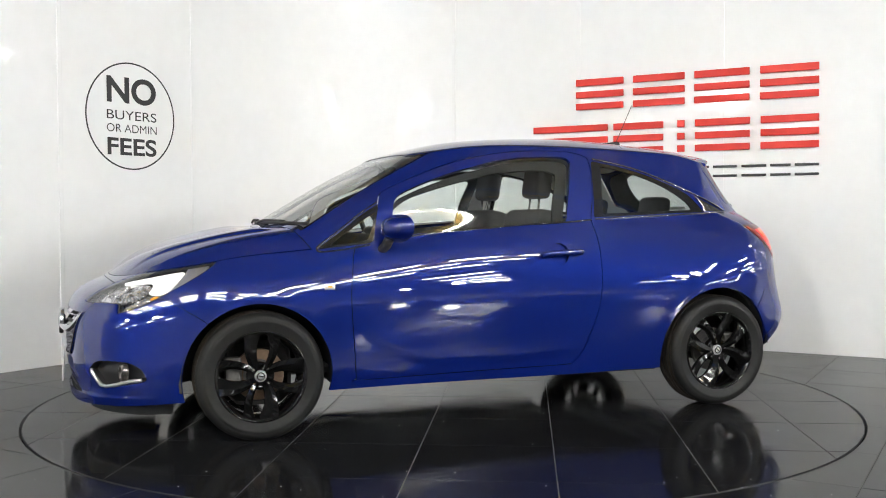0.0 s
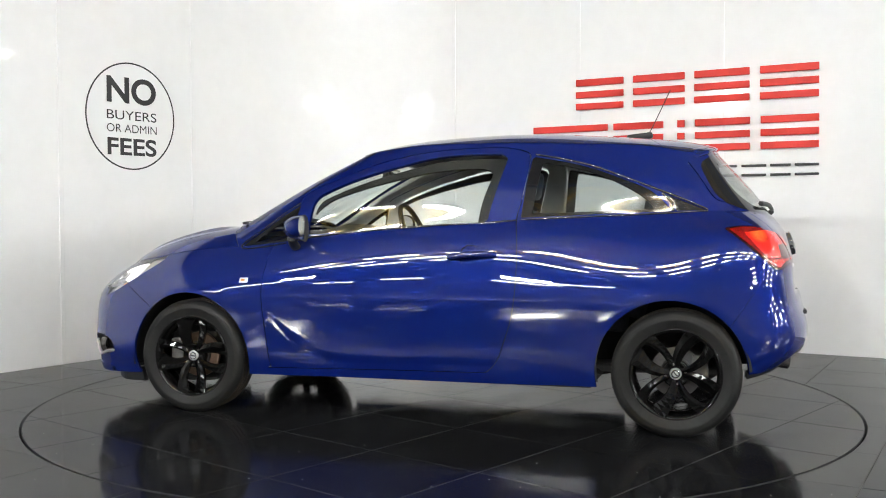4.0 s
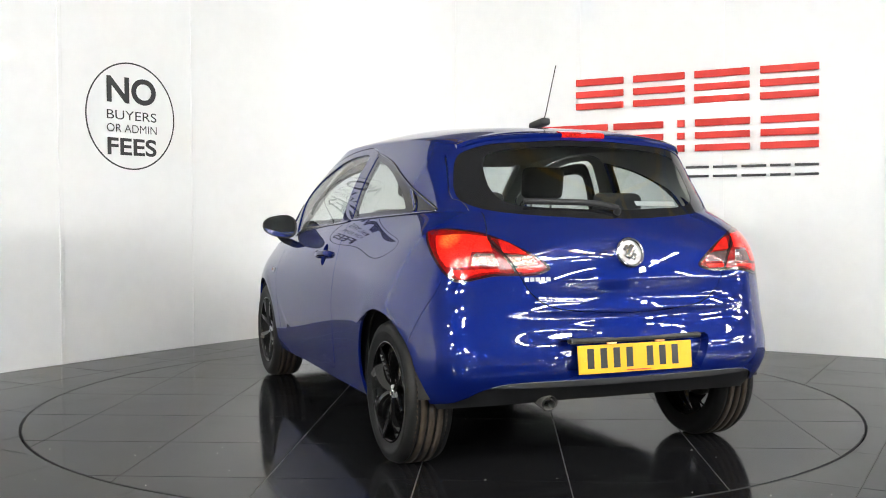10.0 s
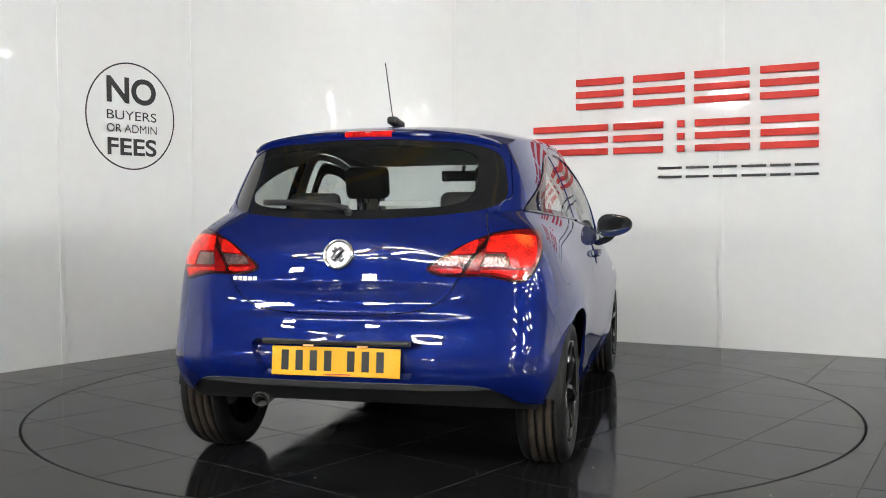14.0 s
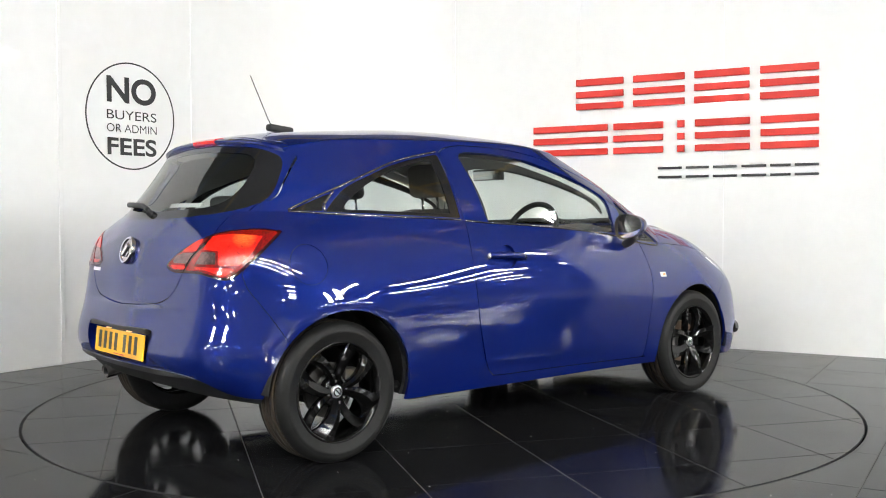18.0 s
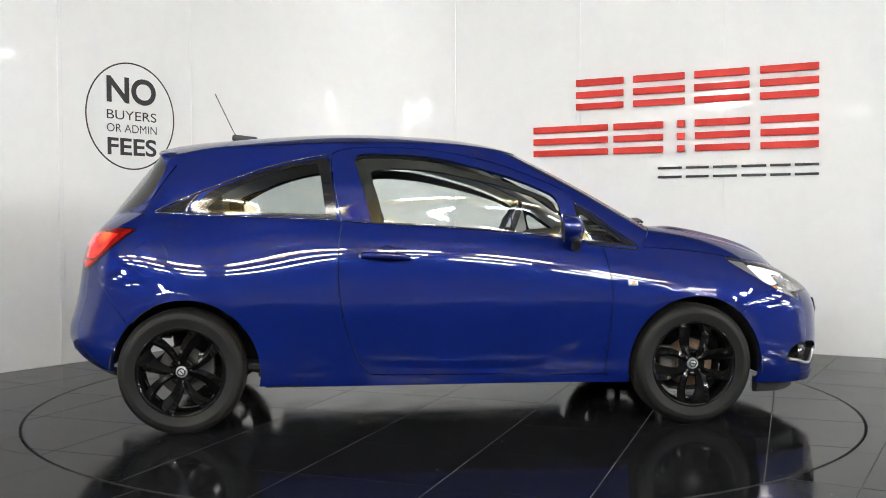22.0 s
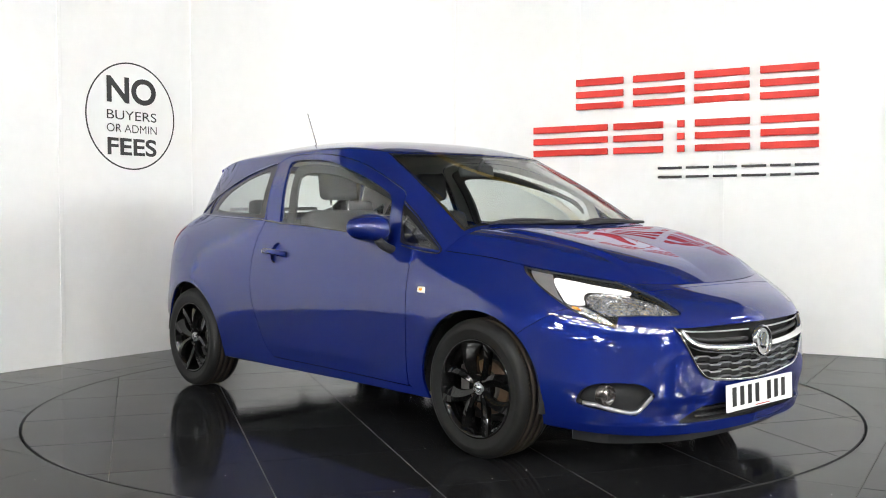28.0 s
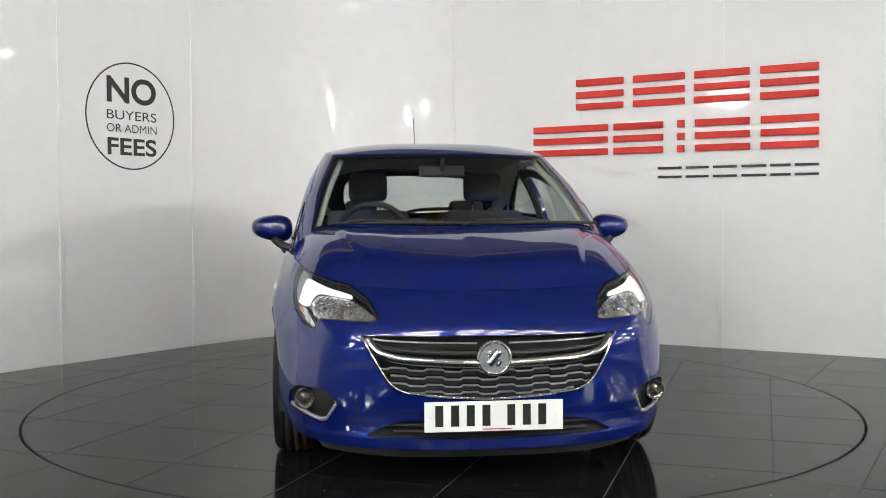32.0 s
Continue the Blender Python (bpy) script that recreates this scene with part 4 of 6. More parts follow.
def build_body(car):
    skin = build_skin()
    SKIN.append(skin)
    # wheel openings
    for cy, r in ((1.265, .345), (-1.232, .352)):
        f = np.hypot(skin.v[:, 1] - cy, skin.v[:, 2] - .298) - r
        _, skin = skin.side(far(skin, f, skin.v[:, 0] > .55))
    # windscreen, in surface coordinates of the pane patch
    pieces = {}
    for k, name in ((0, "wall"), (1, "bonnet"), (2, "cab"), (3, "roof")):
        m = np.abs(skin.q[skin.t].mean(1)[:, 0] - k) < .01
        pieces[name] = skin.pick(m)[0]
    cab = pieces["cab"]
    f = np.maximum.reduce([cab.q[:, 1] - 3.0, 0.05 - cab.q[:, 2], cab.q[:, 2] - 1.96]) * 0.2
    screen, cab = cab.side(f)
    f = np.maximum.reduce([screen.q[:, 1] - 2.82, 0.10 - screen.q[:, 2], screen.q[:, 2] - 1.91]) * 0.2
    screen_in, screen_band = screen.side(f)
    skin_part("windscreen", both_halves(screen_in), GLASS, car, "clear curved windscreen glass", rim=0.004, sink=0.003)
    skin_part("windscreen_border", both_halves(screen_band), GLOSSP, car, "black printed windscreen border", rim=0.006, sink=0.0025)
    # rear window
    f = distance(cab.v[:, [0, 2]], outline([(0, 1.365), (.30, 1.355), (.44, 1.342), (.527, 1.316), (.563, 1.284), (.584, 1.22), (.598, 1.15), (.588, 1.105), (.535, 1.072), (.43, 1.052), (.22, 1.036), (0, 1.032), (-.2, 1.1), (-.2, 1.3)]))
    f = far(cab, f, cab.v[:, 1] < -1.2)
    rear, cab = cab.side(f)
    rear_in, rear_band = rear.side(distance(rear.v[:, [0, 2]], outline([(0, 1.34), (.28, 1.33), (.43, 1.31), (.475, 1.27), (.485, 1.2), (.48, 1.15), (.45, 1.105), (.36, 1.082), (.2, 1.074), (0, 1.07), (-.3, 1.1), (-.3, 1.3)])))
    skin_part("rear_window", both_halves(rear_in), GLASSD, car, "tinted rear window glass", rim=0.004, sink=0.003)
    skin_part("rear_window_border", both_halves(rear_band), GLOSSP, car, "black printed rear window border", rim=0.006, sink=0.003)
    # side panes
    def cut(s, pts, k=6):
        return s.side(far(s, distance(flank(s), outline(pts, k)), s.v[:, 1] > -1.45))
    door_pane, cab = cut(cab, DOOR_PANE)
    _, inner_frame = cut(door_pane, [(-.275, .90), (-.275, .90), (-.30, 1.10), (-.345, 1.26), (-.34, 1.29), (-.28, 1.306), (-.15, 1.304), (0, 1.288), (.13, 1.260), (.27, 1.226), (.41, 1.184), (.52, 1.14), (.60, 1.06), (.66, .90), (.66, .90)])
    rear_pane, cab = cut(cab, REAR_PANE)
    fin_pane, cab = cut(cab, FIN_PANE)
    nose_pane, cab = cut(cab, NOSE_PANE)
    rear_clear, rear_edge = cut(rear_pane, [(-1.15, 1.074), (-1.15, 1.078), (-1.09, 1.135), (-.97, 1.205), (-.84, 1.256), (-.71, 1.291), (-.605, 1.308), (-.605, 1.308), (-.59, 1.22), (-.568, 1.054), (-.568, 1.054), (-.80, 1.062)])
    nose_clear, nose_edge = cut(nose_pane, [(.69, 1.05), (.78, 1.0), (.90, .915), (.90, .905), (.74, .925), (.72, .94)])
    # doors
    walls = pieces["wall"]
    dl = outline(DOOR)
    door_low, walls = walls.gap(far(walls, distance(flank(walls), dl), (walls.v[:, 0] > .6) & (np.abs(walls.v[:, 1]) < 1)), 0.0021)
    door_top, cab = cab.gap(far(cab, distance(flank(cab), dl), np.abs(cab.v[:, 1]) < .95), 0.0021)
    yz = flank(door_low)
    cup, door_low = door_low.side(far(door_low, np.hypot((yz[:, 0] + .272) / .9, (yz[:, 1] - .848) / 1.0) - .056, door_low.v[:, 0] > .6))
    # front: headlamp, bumper, grille, fog lamps
    def polar(s, cy):
        return np.stack([np.degrees(np.arctan2(np.abs(s.v[:, 1] - cy), s.v[:, 0])) * 0.012, s.v[:, 2]], 1)
    def ang(deg):
        return deg * 0.012
    head = outline([(ang(31.5), .85), (ang(31.5), .85), (ang(32), .815), (ang(36), .76), (ang(42), .69), (ang(47.5), .635), (ang(52.8), .602), (ang(52.8), .602), (ang(53.6), .645), (ang(53.6), .645),
                    (ang(58), .647), (ang(64), .645), (ang(67), .648), (ang(67), .665), (ang(64), .715), (ang(60), .75), (ang(56), .775), (ang(52), .80), (ang(46), .85), (ang(40), .90)], 5)
    lamp, walls = walls.gap(far(walls, distance(polar(walls, 1.0), head), walls.v[:, 1] > 1.3), 0.0011)
    front, walls = walls.gap(far(walls, distance(flank(walls), outline([(1.50, .56), (1.50, .56), (1.56, .60), (1.66, .66), (1.66, .66), (2.4, .9), (2.4, .9), (2.4, 0), (2.4, 0), (1.45, 0), (1.45, 0)])), walls.v[:, 1] > 1.3), 0.0011)
    xz = lambda s: s.v[:, [0, 2]]
    grille, front = front.side(far(front, distance(xz(front), outline([(-.3, .595), (0, .597), (.3, .597), (.485, .597), (.485, .597), (.475, .575), (.44, .51), (.39, .43), (.33, .392), (.15, .372), (0, .366), (-.3, .38)])), front.v[:, 1] > 1.7))
    intake, front = front.side(far(front, distance(xz(front), outline([(-.3, .275), (0, .28), (.26, .28), (.36, .272), (.45, .235), (.45, .222), (.25, .215), (0, .21), (-.3, .22)])), front.v[:, 1] > 1.7))
    fog, front = front.side(far(front, distance(polar(front, 1.0), outline([(ang(45), .325), (ang(46.5), .365), (ang(50), .388), (ang(57), .385), (ang(60), .345), (ang(59.5), .32), (ang(57), .268), (ang(55.5), .262), (ang(46), .296)])), front.v[:, 1] > 1.5))
    # tail: lamps, tailgate, bumper, lower trim
    tail = outline([(ang(32.5), .985), (ang(32.5), .985), (ang(35), .94), (ang(39), .87), (ang(43.5), .80), (ang(46.5), .788), (ang(50), .80), (ang(54), .812), (ang(62), .812), (ang(65.5), .825), (ang(66.5), .845), (ang(63), .885), (ang(57), .935), (ang(50), .975), (ang(44), .99), (ang(38), .994)], 5)
    tl, walls = walls.gap(far(walls, distance(polar(walls, -1.0), tail), walls.v[:, 1] < -1.3), 0.0011)
    gate_line = outline([(-.3, .662), (0, .66), (.25, .672), (.36, .695), (.43, .745), (.47, .81), (.51, .88), (.56, .935), (.57, .96), (.548, 1.03), (.54, 1.08), (.54, 1.4), (.54, 1.4), (-.3, 1.4), (-.3, 1.4)])
    gate, walls = walls.gap(far(walls, distance(xz(walls), gate_line), walls.v[:, 1] < -1.4), 0.002)
    tl_in, tl_out = tl.gap(distance(xz(tl), gate_line), 0.0022)
    gate_top, cab = cab.gap(far(cab, distance(xz(cab), outline([(-.3, .6), (.541, .6), (.541, .6), (.572, 1.05), (.612, 1.12), (.604, 1.2), (.582, 1.32), (.582, 1.32), (.55, 1.5), (.55, 1.5), (-.3, 1.5)])), cab.v[:, 1] < -1.3), 0.002)
    bumper_line = outline([(-1.50, .53), (-1.50, .53), (-1.56, .62), (-1.64, .74), (-1.66, .80), (-1.66, .80), (-1.7, .9), (-2.4, .9), (-2.4, .9), (-2.4, 0), (-2.4, 0), (-1.4, 0), (-1.4, 0)])
    rear_bumper, walls = walls.gap(far(walls, distance(flank(walls), bumper_line), walls.v[:, 1] < -1.3), 0.0011)
    skid, rear_bumper = rear_bumper.side(far(rear_bumper, distance(xz(rear_bumper), outline([(-.3, .412), (0, .41), (.33, .41), (.48, .408), (.57, .398), (.63, .372), (.675, .335), (.73, .31), (.84, .295), (.84, .295), (.84, .1), (.84, .1), (-.3, .1), (-.3, .1)])), rear_bumper.v[:, 1] < -1.4))
    recess, rear_bumper = rear_bumper.side(far(rear_bumper, distance(xz(rear_bumper), outline([(-.2, .565), (0, .567), (.33, .567), (.33, .567), (.345, .54), (.30, .425), (.30, .425), (-.2, .422)])), rear_bumper.v[:, 1] < -1.4))
    # wings and quarters: what is left of the wall, split at the door
    wing, quarter = walls.pick(walls.centre()[:, 1] > 0.2)
    # fuel flap on the right quarter
    ffl = np.hypot(quarter.v[:, 1] + 1.395, quarter.v[:, 2] - .845) - .083
    flap, quarter_right = quarter.gap(far(quarter, ffl, quarter.v[:, 0] > .5), 0.0012)
    cab_front, cab_rear = cab.pick(cab.centre()[:, 1] > 0.0)

    skin_part("bonnet", both_halves(inset(pieces["bonnet"], 0.0042)), PAINT, car, "glossy blue bonnet with two raised creases")
    skin_part("roof", both_halves(join(pieces["roof"], cab_rear, cab_front)), PAINT, car, "glossy blue roof with pillars")
    skin_part("headlining", both_halves(pieces["roof"]), TRIMG, car, "pale grey headlining", sink=0.03, rim=0)
    skin_part("front_bumper", both_halves(front), PAINT, car, "glossy blue front bumper")
    skin_part("rear_bumper", both_halves(rear_bumper), PAINT, car, "glossy blue rear bumper")
    tailgate = skin_part("tailgate", both_halves(join(gate, gate_top)), PAINT, car, "glossy blue tailgate")
    skin_part("plate_recess", both_halves(recess), PAINT, car, "blue recess behind the rear plate", sink=0.048, rim=-0.048)
    # split high, so the panel's down-facing side gets its shade as black
    skid_low, skid_top = skid.side(skid.v[:, 2] - 0.384 - 0.03 * np.abs(skid.v[:, 0]) ** 3)
    skin_part("rear_skid_panel", both_halves(skid_top), GREYP, car, "grey plastic lower rear panel", rim=0.02, lift=0.004)
    skin_part("rear_valance", both_halves(skid_low), BLACKP, car, "black plastic rear valance with the grey panel's shaded underside", rim=0.02, sink=0.012)
    skin_part("grille_backing", both_halves(grille), LINER, car, "black grille opening", sink=0.05, rim=-0.05)
    skin_part("lower_intake", both_halves(intake), LINER, car, "black lower air intake", sink=0.03, rim=-0.03)
    doors = {}
    for sign, half in ((1, lambda s: s), (-1, mirrored)):
        skin_part("front_wing", half(wing), PAINT, car, "glossy blue front wing")
        q = skin_part("rear_quarter", half(quarter_right if sign > 0 else quarter), PAINT, car, "glossy blue rear quarter panel")
        if sign > 0:
            skin_part("fuel_flap", flap, PAINT, q, "round blue fuel flap", rim=0.006)
        d = skin_part("door", half(join(door_low, door_top)), PAINT, car, "long glossy blue front door", rim=0.02)
        doors[sign] = d
        skin_part("handle_cup", half(cup), PAINT, d, "blue finger recess behind the handle", sink=0.018, rim=-0.018)
        skin_part("door_card", half(door_low), DASH, car, "dark inner door card", sink=0.07, rim=0)
        skin_part("side_lining", half(quarter), DASH, car, "dark inner side lining", sink=0.05, rim=0)
        skin_part("pillar_lining", half(join(cab_rear, cab_front, door_top)), TRIMG, car, "pale grey pillar lining", sink=0.02, rim=0)
        skin_part("inner_frame", half(inner_frame), LINING, d, "inner frame of the door window, coloured dark as if unlit", rim=0.015, sink=0.05)
        skin_part("door_window", half(door_pane), GLASS, d, "clear door window", rim=0.004, sink=0.006)
        skin_part("rear_side_window", half(rear_clear), GLASSD, car, "tinted rear side window", rim=0.004, sink=0.003)
        skin_part("rear_side_border", half(rear_edge), GLOSSP, car, "black rear side window border", rim=0.006, sink=0.0025)
        skin_part("fin_trim", half(fin_pane), GLOSSP, car, "gloss black window fin", rim=0.006, sink=0.002)
        skin_part("quarter_window", half(nose_clear), GLASSD, car, "small front quarter window", rim=0.004, sink=0.003)
        skin_part("quarter_border", half(nose_edge), GLOSSP, car, "black front quarter window border", rim=0.006, sink=0.0025)
        build_head_lamp(car, half(lamp), sign)
        build_tail_lamp(car, tailgate, half(tl_out), half(tl_in), sign)
        build_fog_lamp(car, half(fog), sign)
    return doors, tailgate


def inset(s, g):
    """Draws the free border of a patch back by about g, to open a shut line."""
    e = boundary_edges(s.t)
    e = e[~((np.abs(s.v[e[:, 0], 0]) < 1e-5) & (np.abs(s.v[e[:, 1], 0]) < 1e-5))]
    v = s.v.copy()
    acc = np.zeros_like(v)
    for a, b in e:
        d = v[b] - v[a]
        k = np.cross(s.n[a] + s.n[b], d)
        k /= max(np.linalg.norm(k), 1e-12)
        acc[a] += k
        acc[b] += k
    ln = np.linalg.norm(acc, axis=1)
    on = ln > 1e-6
    v[on] += acc[on] / ln[on][:, None] * g
    v[np.abs(s.v[:, 0]) < 1e-5, 0] = 0
    return Skin(v, s.n, s.t, s.q)


def build_head_lamp(car, s, sign):
    lamp = skin_part("headlamp", s, LENSC, car, "clear headlamp with a lit daylight strip", rim=0.004)
    lamp.visible_shadow = False
    inner, border = s.side(0.006 - edge_distance(s))
    skin_part("lamp_border", border, BLACKP, lamp, "black headlamp border", sink=0.006, rim=0.03)
    skin_part("lamp_bowl", inner, GLOSSP, lamp, "black headlamp bowl", sink=0.05, rim=-0.04)
    deg = np.degrees(np.arctan2(s.v[:, 1] - 1.0, np.abs(s.v[:, 0])))
    q = np.stack([deg * 0.012, s.v[:, 2]], 1)
    k = 0.012
    chrome, _ = s.side(distance(q, outline([(47.4 * k, .715), (49.0 * k, .742), (56 * k, .741), (61 * k, .720), (66.2 * k, .676), (66.4 * k, .653), (54 * k, .653), (50.5 * k, .664), (48.5 * k, .688)])))
    skin_part("reflector", chrome, REFL, lamp, "bright faceted reflector", sink=0.026, rim=0.02)
    drl, _ = s.side(distance(q, outline([(40 * k, .792), (44 * k, .788), (50 * k, .770), (57.5 * k, .748), (58.5 * k, .739), (57 * k, .741), (50 * k, .750), (47.6 * k, .744), (46.8 * k, .722), (46.8 * k, .698), (43 * k, .700), (41.5 * k, .735)])))
    skin_part("daylight_strip", drl, DRL, lamp, "glowing white daylight strip", sink=0.014, rim=0.012)
    ch, _ = s.side(distance(q, outline([(33.6 * k, .822), (36.5 * k, .842), (39.2 * k, .835), (39.8 * k, .79), (40.8 * k, .738), (42 * k, .702), (39 * k, .728), (36 * k, .77)])))
    skin_part("grey_chamber", ch, SATIN, lamp, "grey side chamber", sink=0.016, rim=0.012)
    am, _ = s.side(distance(q, outline([(42.8 * k, .692), (46 * k, .688), (48.2 * k, .672), (52 * k, .628), (51.5 * k, .620), (47 * k, .648), (43.5 * k, .682)])))
    skin_part("indicator", am, REFL, lamp, "silver indicator chamber", sink=0.016, rim=0.012)
    bu, _ = s.side(distance(q, outline([(43.8 * k, .686), (45.3 * k, .682), (46 * k, .670), (44.7 * k, .676)])))
    skin_part("amber_bulb", bu, LENSO, lamp, "amber indicator bulb", sink=0.012, rim=0.004)
    # two faceted bowls with their bulbs in the reflector
    for d, z, r in ((52.6, .700, .036), (60.2, .690, .030)):
        i = np.argmin((deg - d) ** 2 * 1e-4 + (s.v[:, 2] - z) ** 2)
        c = Vector(s.v[i]) - Vector(s.n[i]) * 0.030
        m = oriented(Vector(s.n[i]) * 0.55 + Vector((0.25 * sign, 1, 0)) * 0.45)
        for name, prof, count, mat in (("lamp_bowl_ring", [(r * .30, -.016), (r * .55, -.012), (r * .80, -.003), (r, .008), (r * 1.05, .008)], 13, REFL),
                                       ("lamp_bulb", [(0, .004), (r * .14, .002), (r * .20, -.006), (r * .28, -.016)], 12, SATIN),
                                       ("bulb_shield", [(r * .16, .010), (r * .24, .006), (r * .24, -.004)], 12, GREYP)):
            v, f = lathe(prof, count, "Z")
            put(name, [c + m @ Vector(p) for p in v], f, mat, lamp)
    # bright lip under the reflector and steps between the bowls
    for name, row, r in (("reflector_lip", ((50.0, .668), (53.8, .656), (58, .656), (62, .656), (66.2, .656)), .0035),
                         ("reflector_step", ((55.4, .664), (56.0, .700), (55.6, .736)), .0045), ("reflector_step", ((57.2, .662), (57.4, .690), (57.0, .724)), .003),
                         ("reflector_step", ((63.2, .662), (63.6, .680), (63.4, .698)), .0035), ("reflector_step", ((48.6, .690), (49.2, .715), (50.0, .738)), .0035)):
        pts = []
        for d, z in row:
            i = np.argmin((deg - d) ** 2 * 1e-4 + (s.v[:, 2] - z) ** 2)
            pts.append(Vector(s.v[i]) - Vector(s.n[i]) * 0.021)
        v, f = tube(pts, r, 6)
        put(name, v, f, REFL, lamp)


def edge_distance(s):
    """Distance of each corner from the piece's own border."""
    e = boundary_edges(s.t)
    w = np.linspace(0, 1, 5)[:, None, None]
    pts = (s.v[e[:, 0]][None] * (1 - w) + s.v[e[:, 1]][None] * w).reshape(-1, 3)
    out = np.empty(len(s.v))
    for i in range(0, len(s.v), 500):
        out[i:i + 500] = np.sqrt(((s.v[i:i + 500, None] - pts[None]) ** 2).sum(2).min(1))
    return out


def build_tail_lamp(car, tailgate, outer, inner, sign):
    for parent, s, name in ((car, outer, "tail_lamp"), (tailgate, inner, "tailgate_lamp")):
        mid_, border = s.side(0.009 - edge_distance(s))
        lamp = skin_part(name, mid_, LENSR, parent, "red tail lamp lens", rim=0.01, lift=0.003)
        skin_part("lens_border", border, LENSD, lamp, "dark red lens border", rim=0.02, lift=0.001)
        deg = np.degrees(np.arctan2(np.abs(s.v[:, 1] + 1.0), np.abs(s.v[:, 0])))
        q = np.stack([deg * 0.012, s.v[:, 2]], 1)
        k = 0.012
        if name == "tail_lamp":
            lit, _ = s.side(distance(q, outline([(37.5 * k, .962), (37.5 * k, .962), (45 * k, .970), (51.0 * k, .960), (51.0 * k, .960), (52.6 * k, .906), (52.6 * k, .906), (48.0 * k, .904), (48.0 * k, .904), (47.6 * k, .845), (47.6 * k, .845), (42.6 * k, .845), (42.6 * k, .845), (39.8 * k, .895)])))
            skin_part("lit_chamber", lit, LENSH, lamp, "glowing orange chamber", rim=0.002, lift=0.0035)
            lo, _ = s.side(distance(q, outline([(43.2 * k, .834), (43.2 * k, .834), (45.5 * k, .806), (47 * k, .803), (50 * k, .822), (54.6 * k, .829), (54.6 * k, .829), (54.6 * k, .839), (54.6 * k, .839)])))
            skin_part("low_chamber", lo, LENSRG, lamp, "glowing red lower strip", rim=0.002, lift=0.0035)
            cl, _ = s.side(distance(q, outline([(48.6 * k, .898), (48.6 * k, .898), (52.9 * k, .897), (52.9 * k, .897), (54.4 * k, .848), (54.4 * k, .848), (48.3 * k, .850), (48.3 * k, .850)])))
            skin_part("clear_chamber", cl, LENSW, lamp, "smoked clear chamber", rim=0.002, lift=0.0035)
        else:
            lo, _ = s.side(distance(q, outline([(53.2 * k, .955), (53.2 * k, .955), (57 * k, .930), (61 * k, .893), (61 * k, .893), (55.0 * k, .901), (55.0 * k, .901)])))
            skin_part("lit_chamber", lo, LENSRG, lamp, "glowing red chamber", rim=0.002, lift=0.0035)
            cl, _ = s.side(distance(q, outline([(55.6 * k, .894), (55.6 * k, .894), (61.6 * k, .885), (64 * k, .852), (64 * k, .852), (56.8 * k, .849), (56.8 * k, .849)])))
            skin_part("clear_chamber", cl, LENSW, lamp, "smoked clear chamber", rim=0.002, lift=0.0035)
            lo, _ = s.side(distance(q, outline([(55.6 * k, .839), (55.6 * k, .839), (64.4 * k, .842), (64.4 * k, .842), (63 * k, .826), (63 * k, .826), (55.6 * k, .826), (55.6 * k, .826)])))
            skin_part("low_chamber", lo, LENSRG, lamp, "glowing red lower strip", rim=0.002, lift=0.0035)


def build_fog_lamp(car, s, sign):
    bowl = skin_part("fog_lamp_recess", s, BLACKP, car, "black fog lamp recess with a chrome edge", sink=0.045, rim=-0.045)
    # chrome lower edge
    deg = np.degrees(np.arctan2(s.v[:, 1] - 1.0, np.abs(s.v[:, 0])))
    q = np.stack([deg * 0.012, s.v[:, 2]], 1)
    k = 0.012
    path = []
    for d, z in ((46.2, .306), (49, .294), (52.5, .281), (55.6, .270), (57.2, .276), (58.4, .300), (59.4, .328), (59.6, .345)):
        i = np.argmin((deg - d) ** 2 * 4e-4 + (s.v[:, 2] - z) ** 2)
        path.append(Vector(s.v[i]) - Vector(s.n[i]) * 0.006)
    v, f = tube(path, .0085, 8)
    put("chrome_edge", v, f, SATIN, bowl, "chrome L-shaped edge", smooth=True)
    i = np.argmin((deg - 52.0) ** 2 * 1e-4 + (s.v[:, 2] - .335) ** 2)
    c = Vector(s.v[i]) - Vector((0, 1, 0)) * 0.03
    v, f = lathe([(0.0, .008), (.02, .004), (.03, .0), (.034, .010), (.040, .012), (.042, -.02)], 28, "Z")
    m = Vector((0.15 * sign, 1, 0)).to_track_quat("Z", "Y").to_matrix()
    put("fog_lamp", [c + m @ Vector(p) for p in v], f, LENSF, bowl, smooth=True, label="round clear fog lamp")


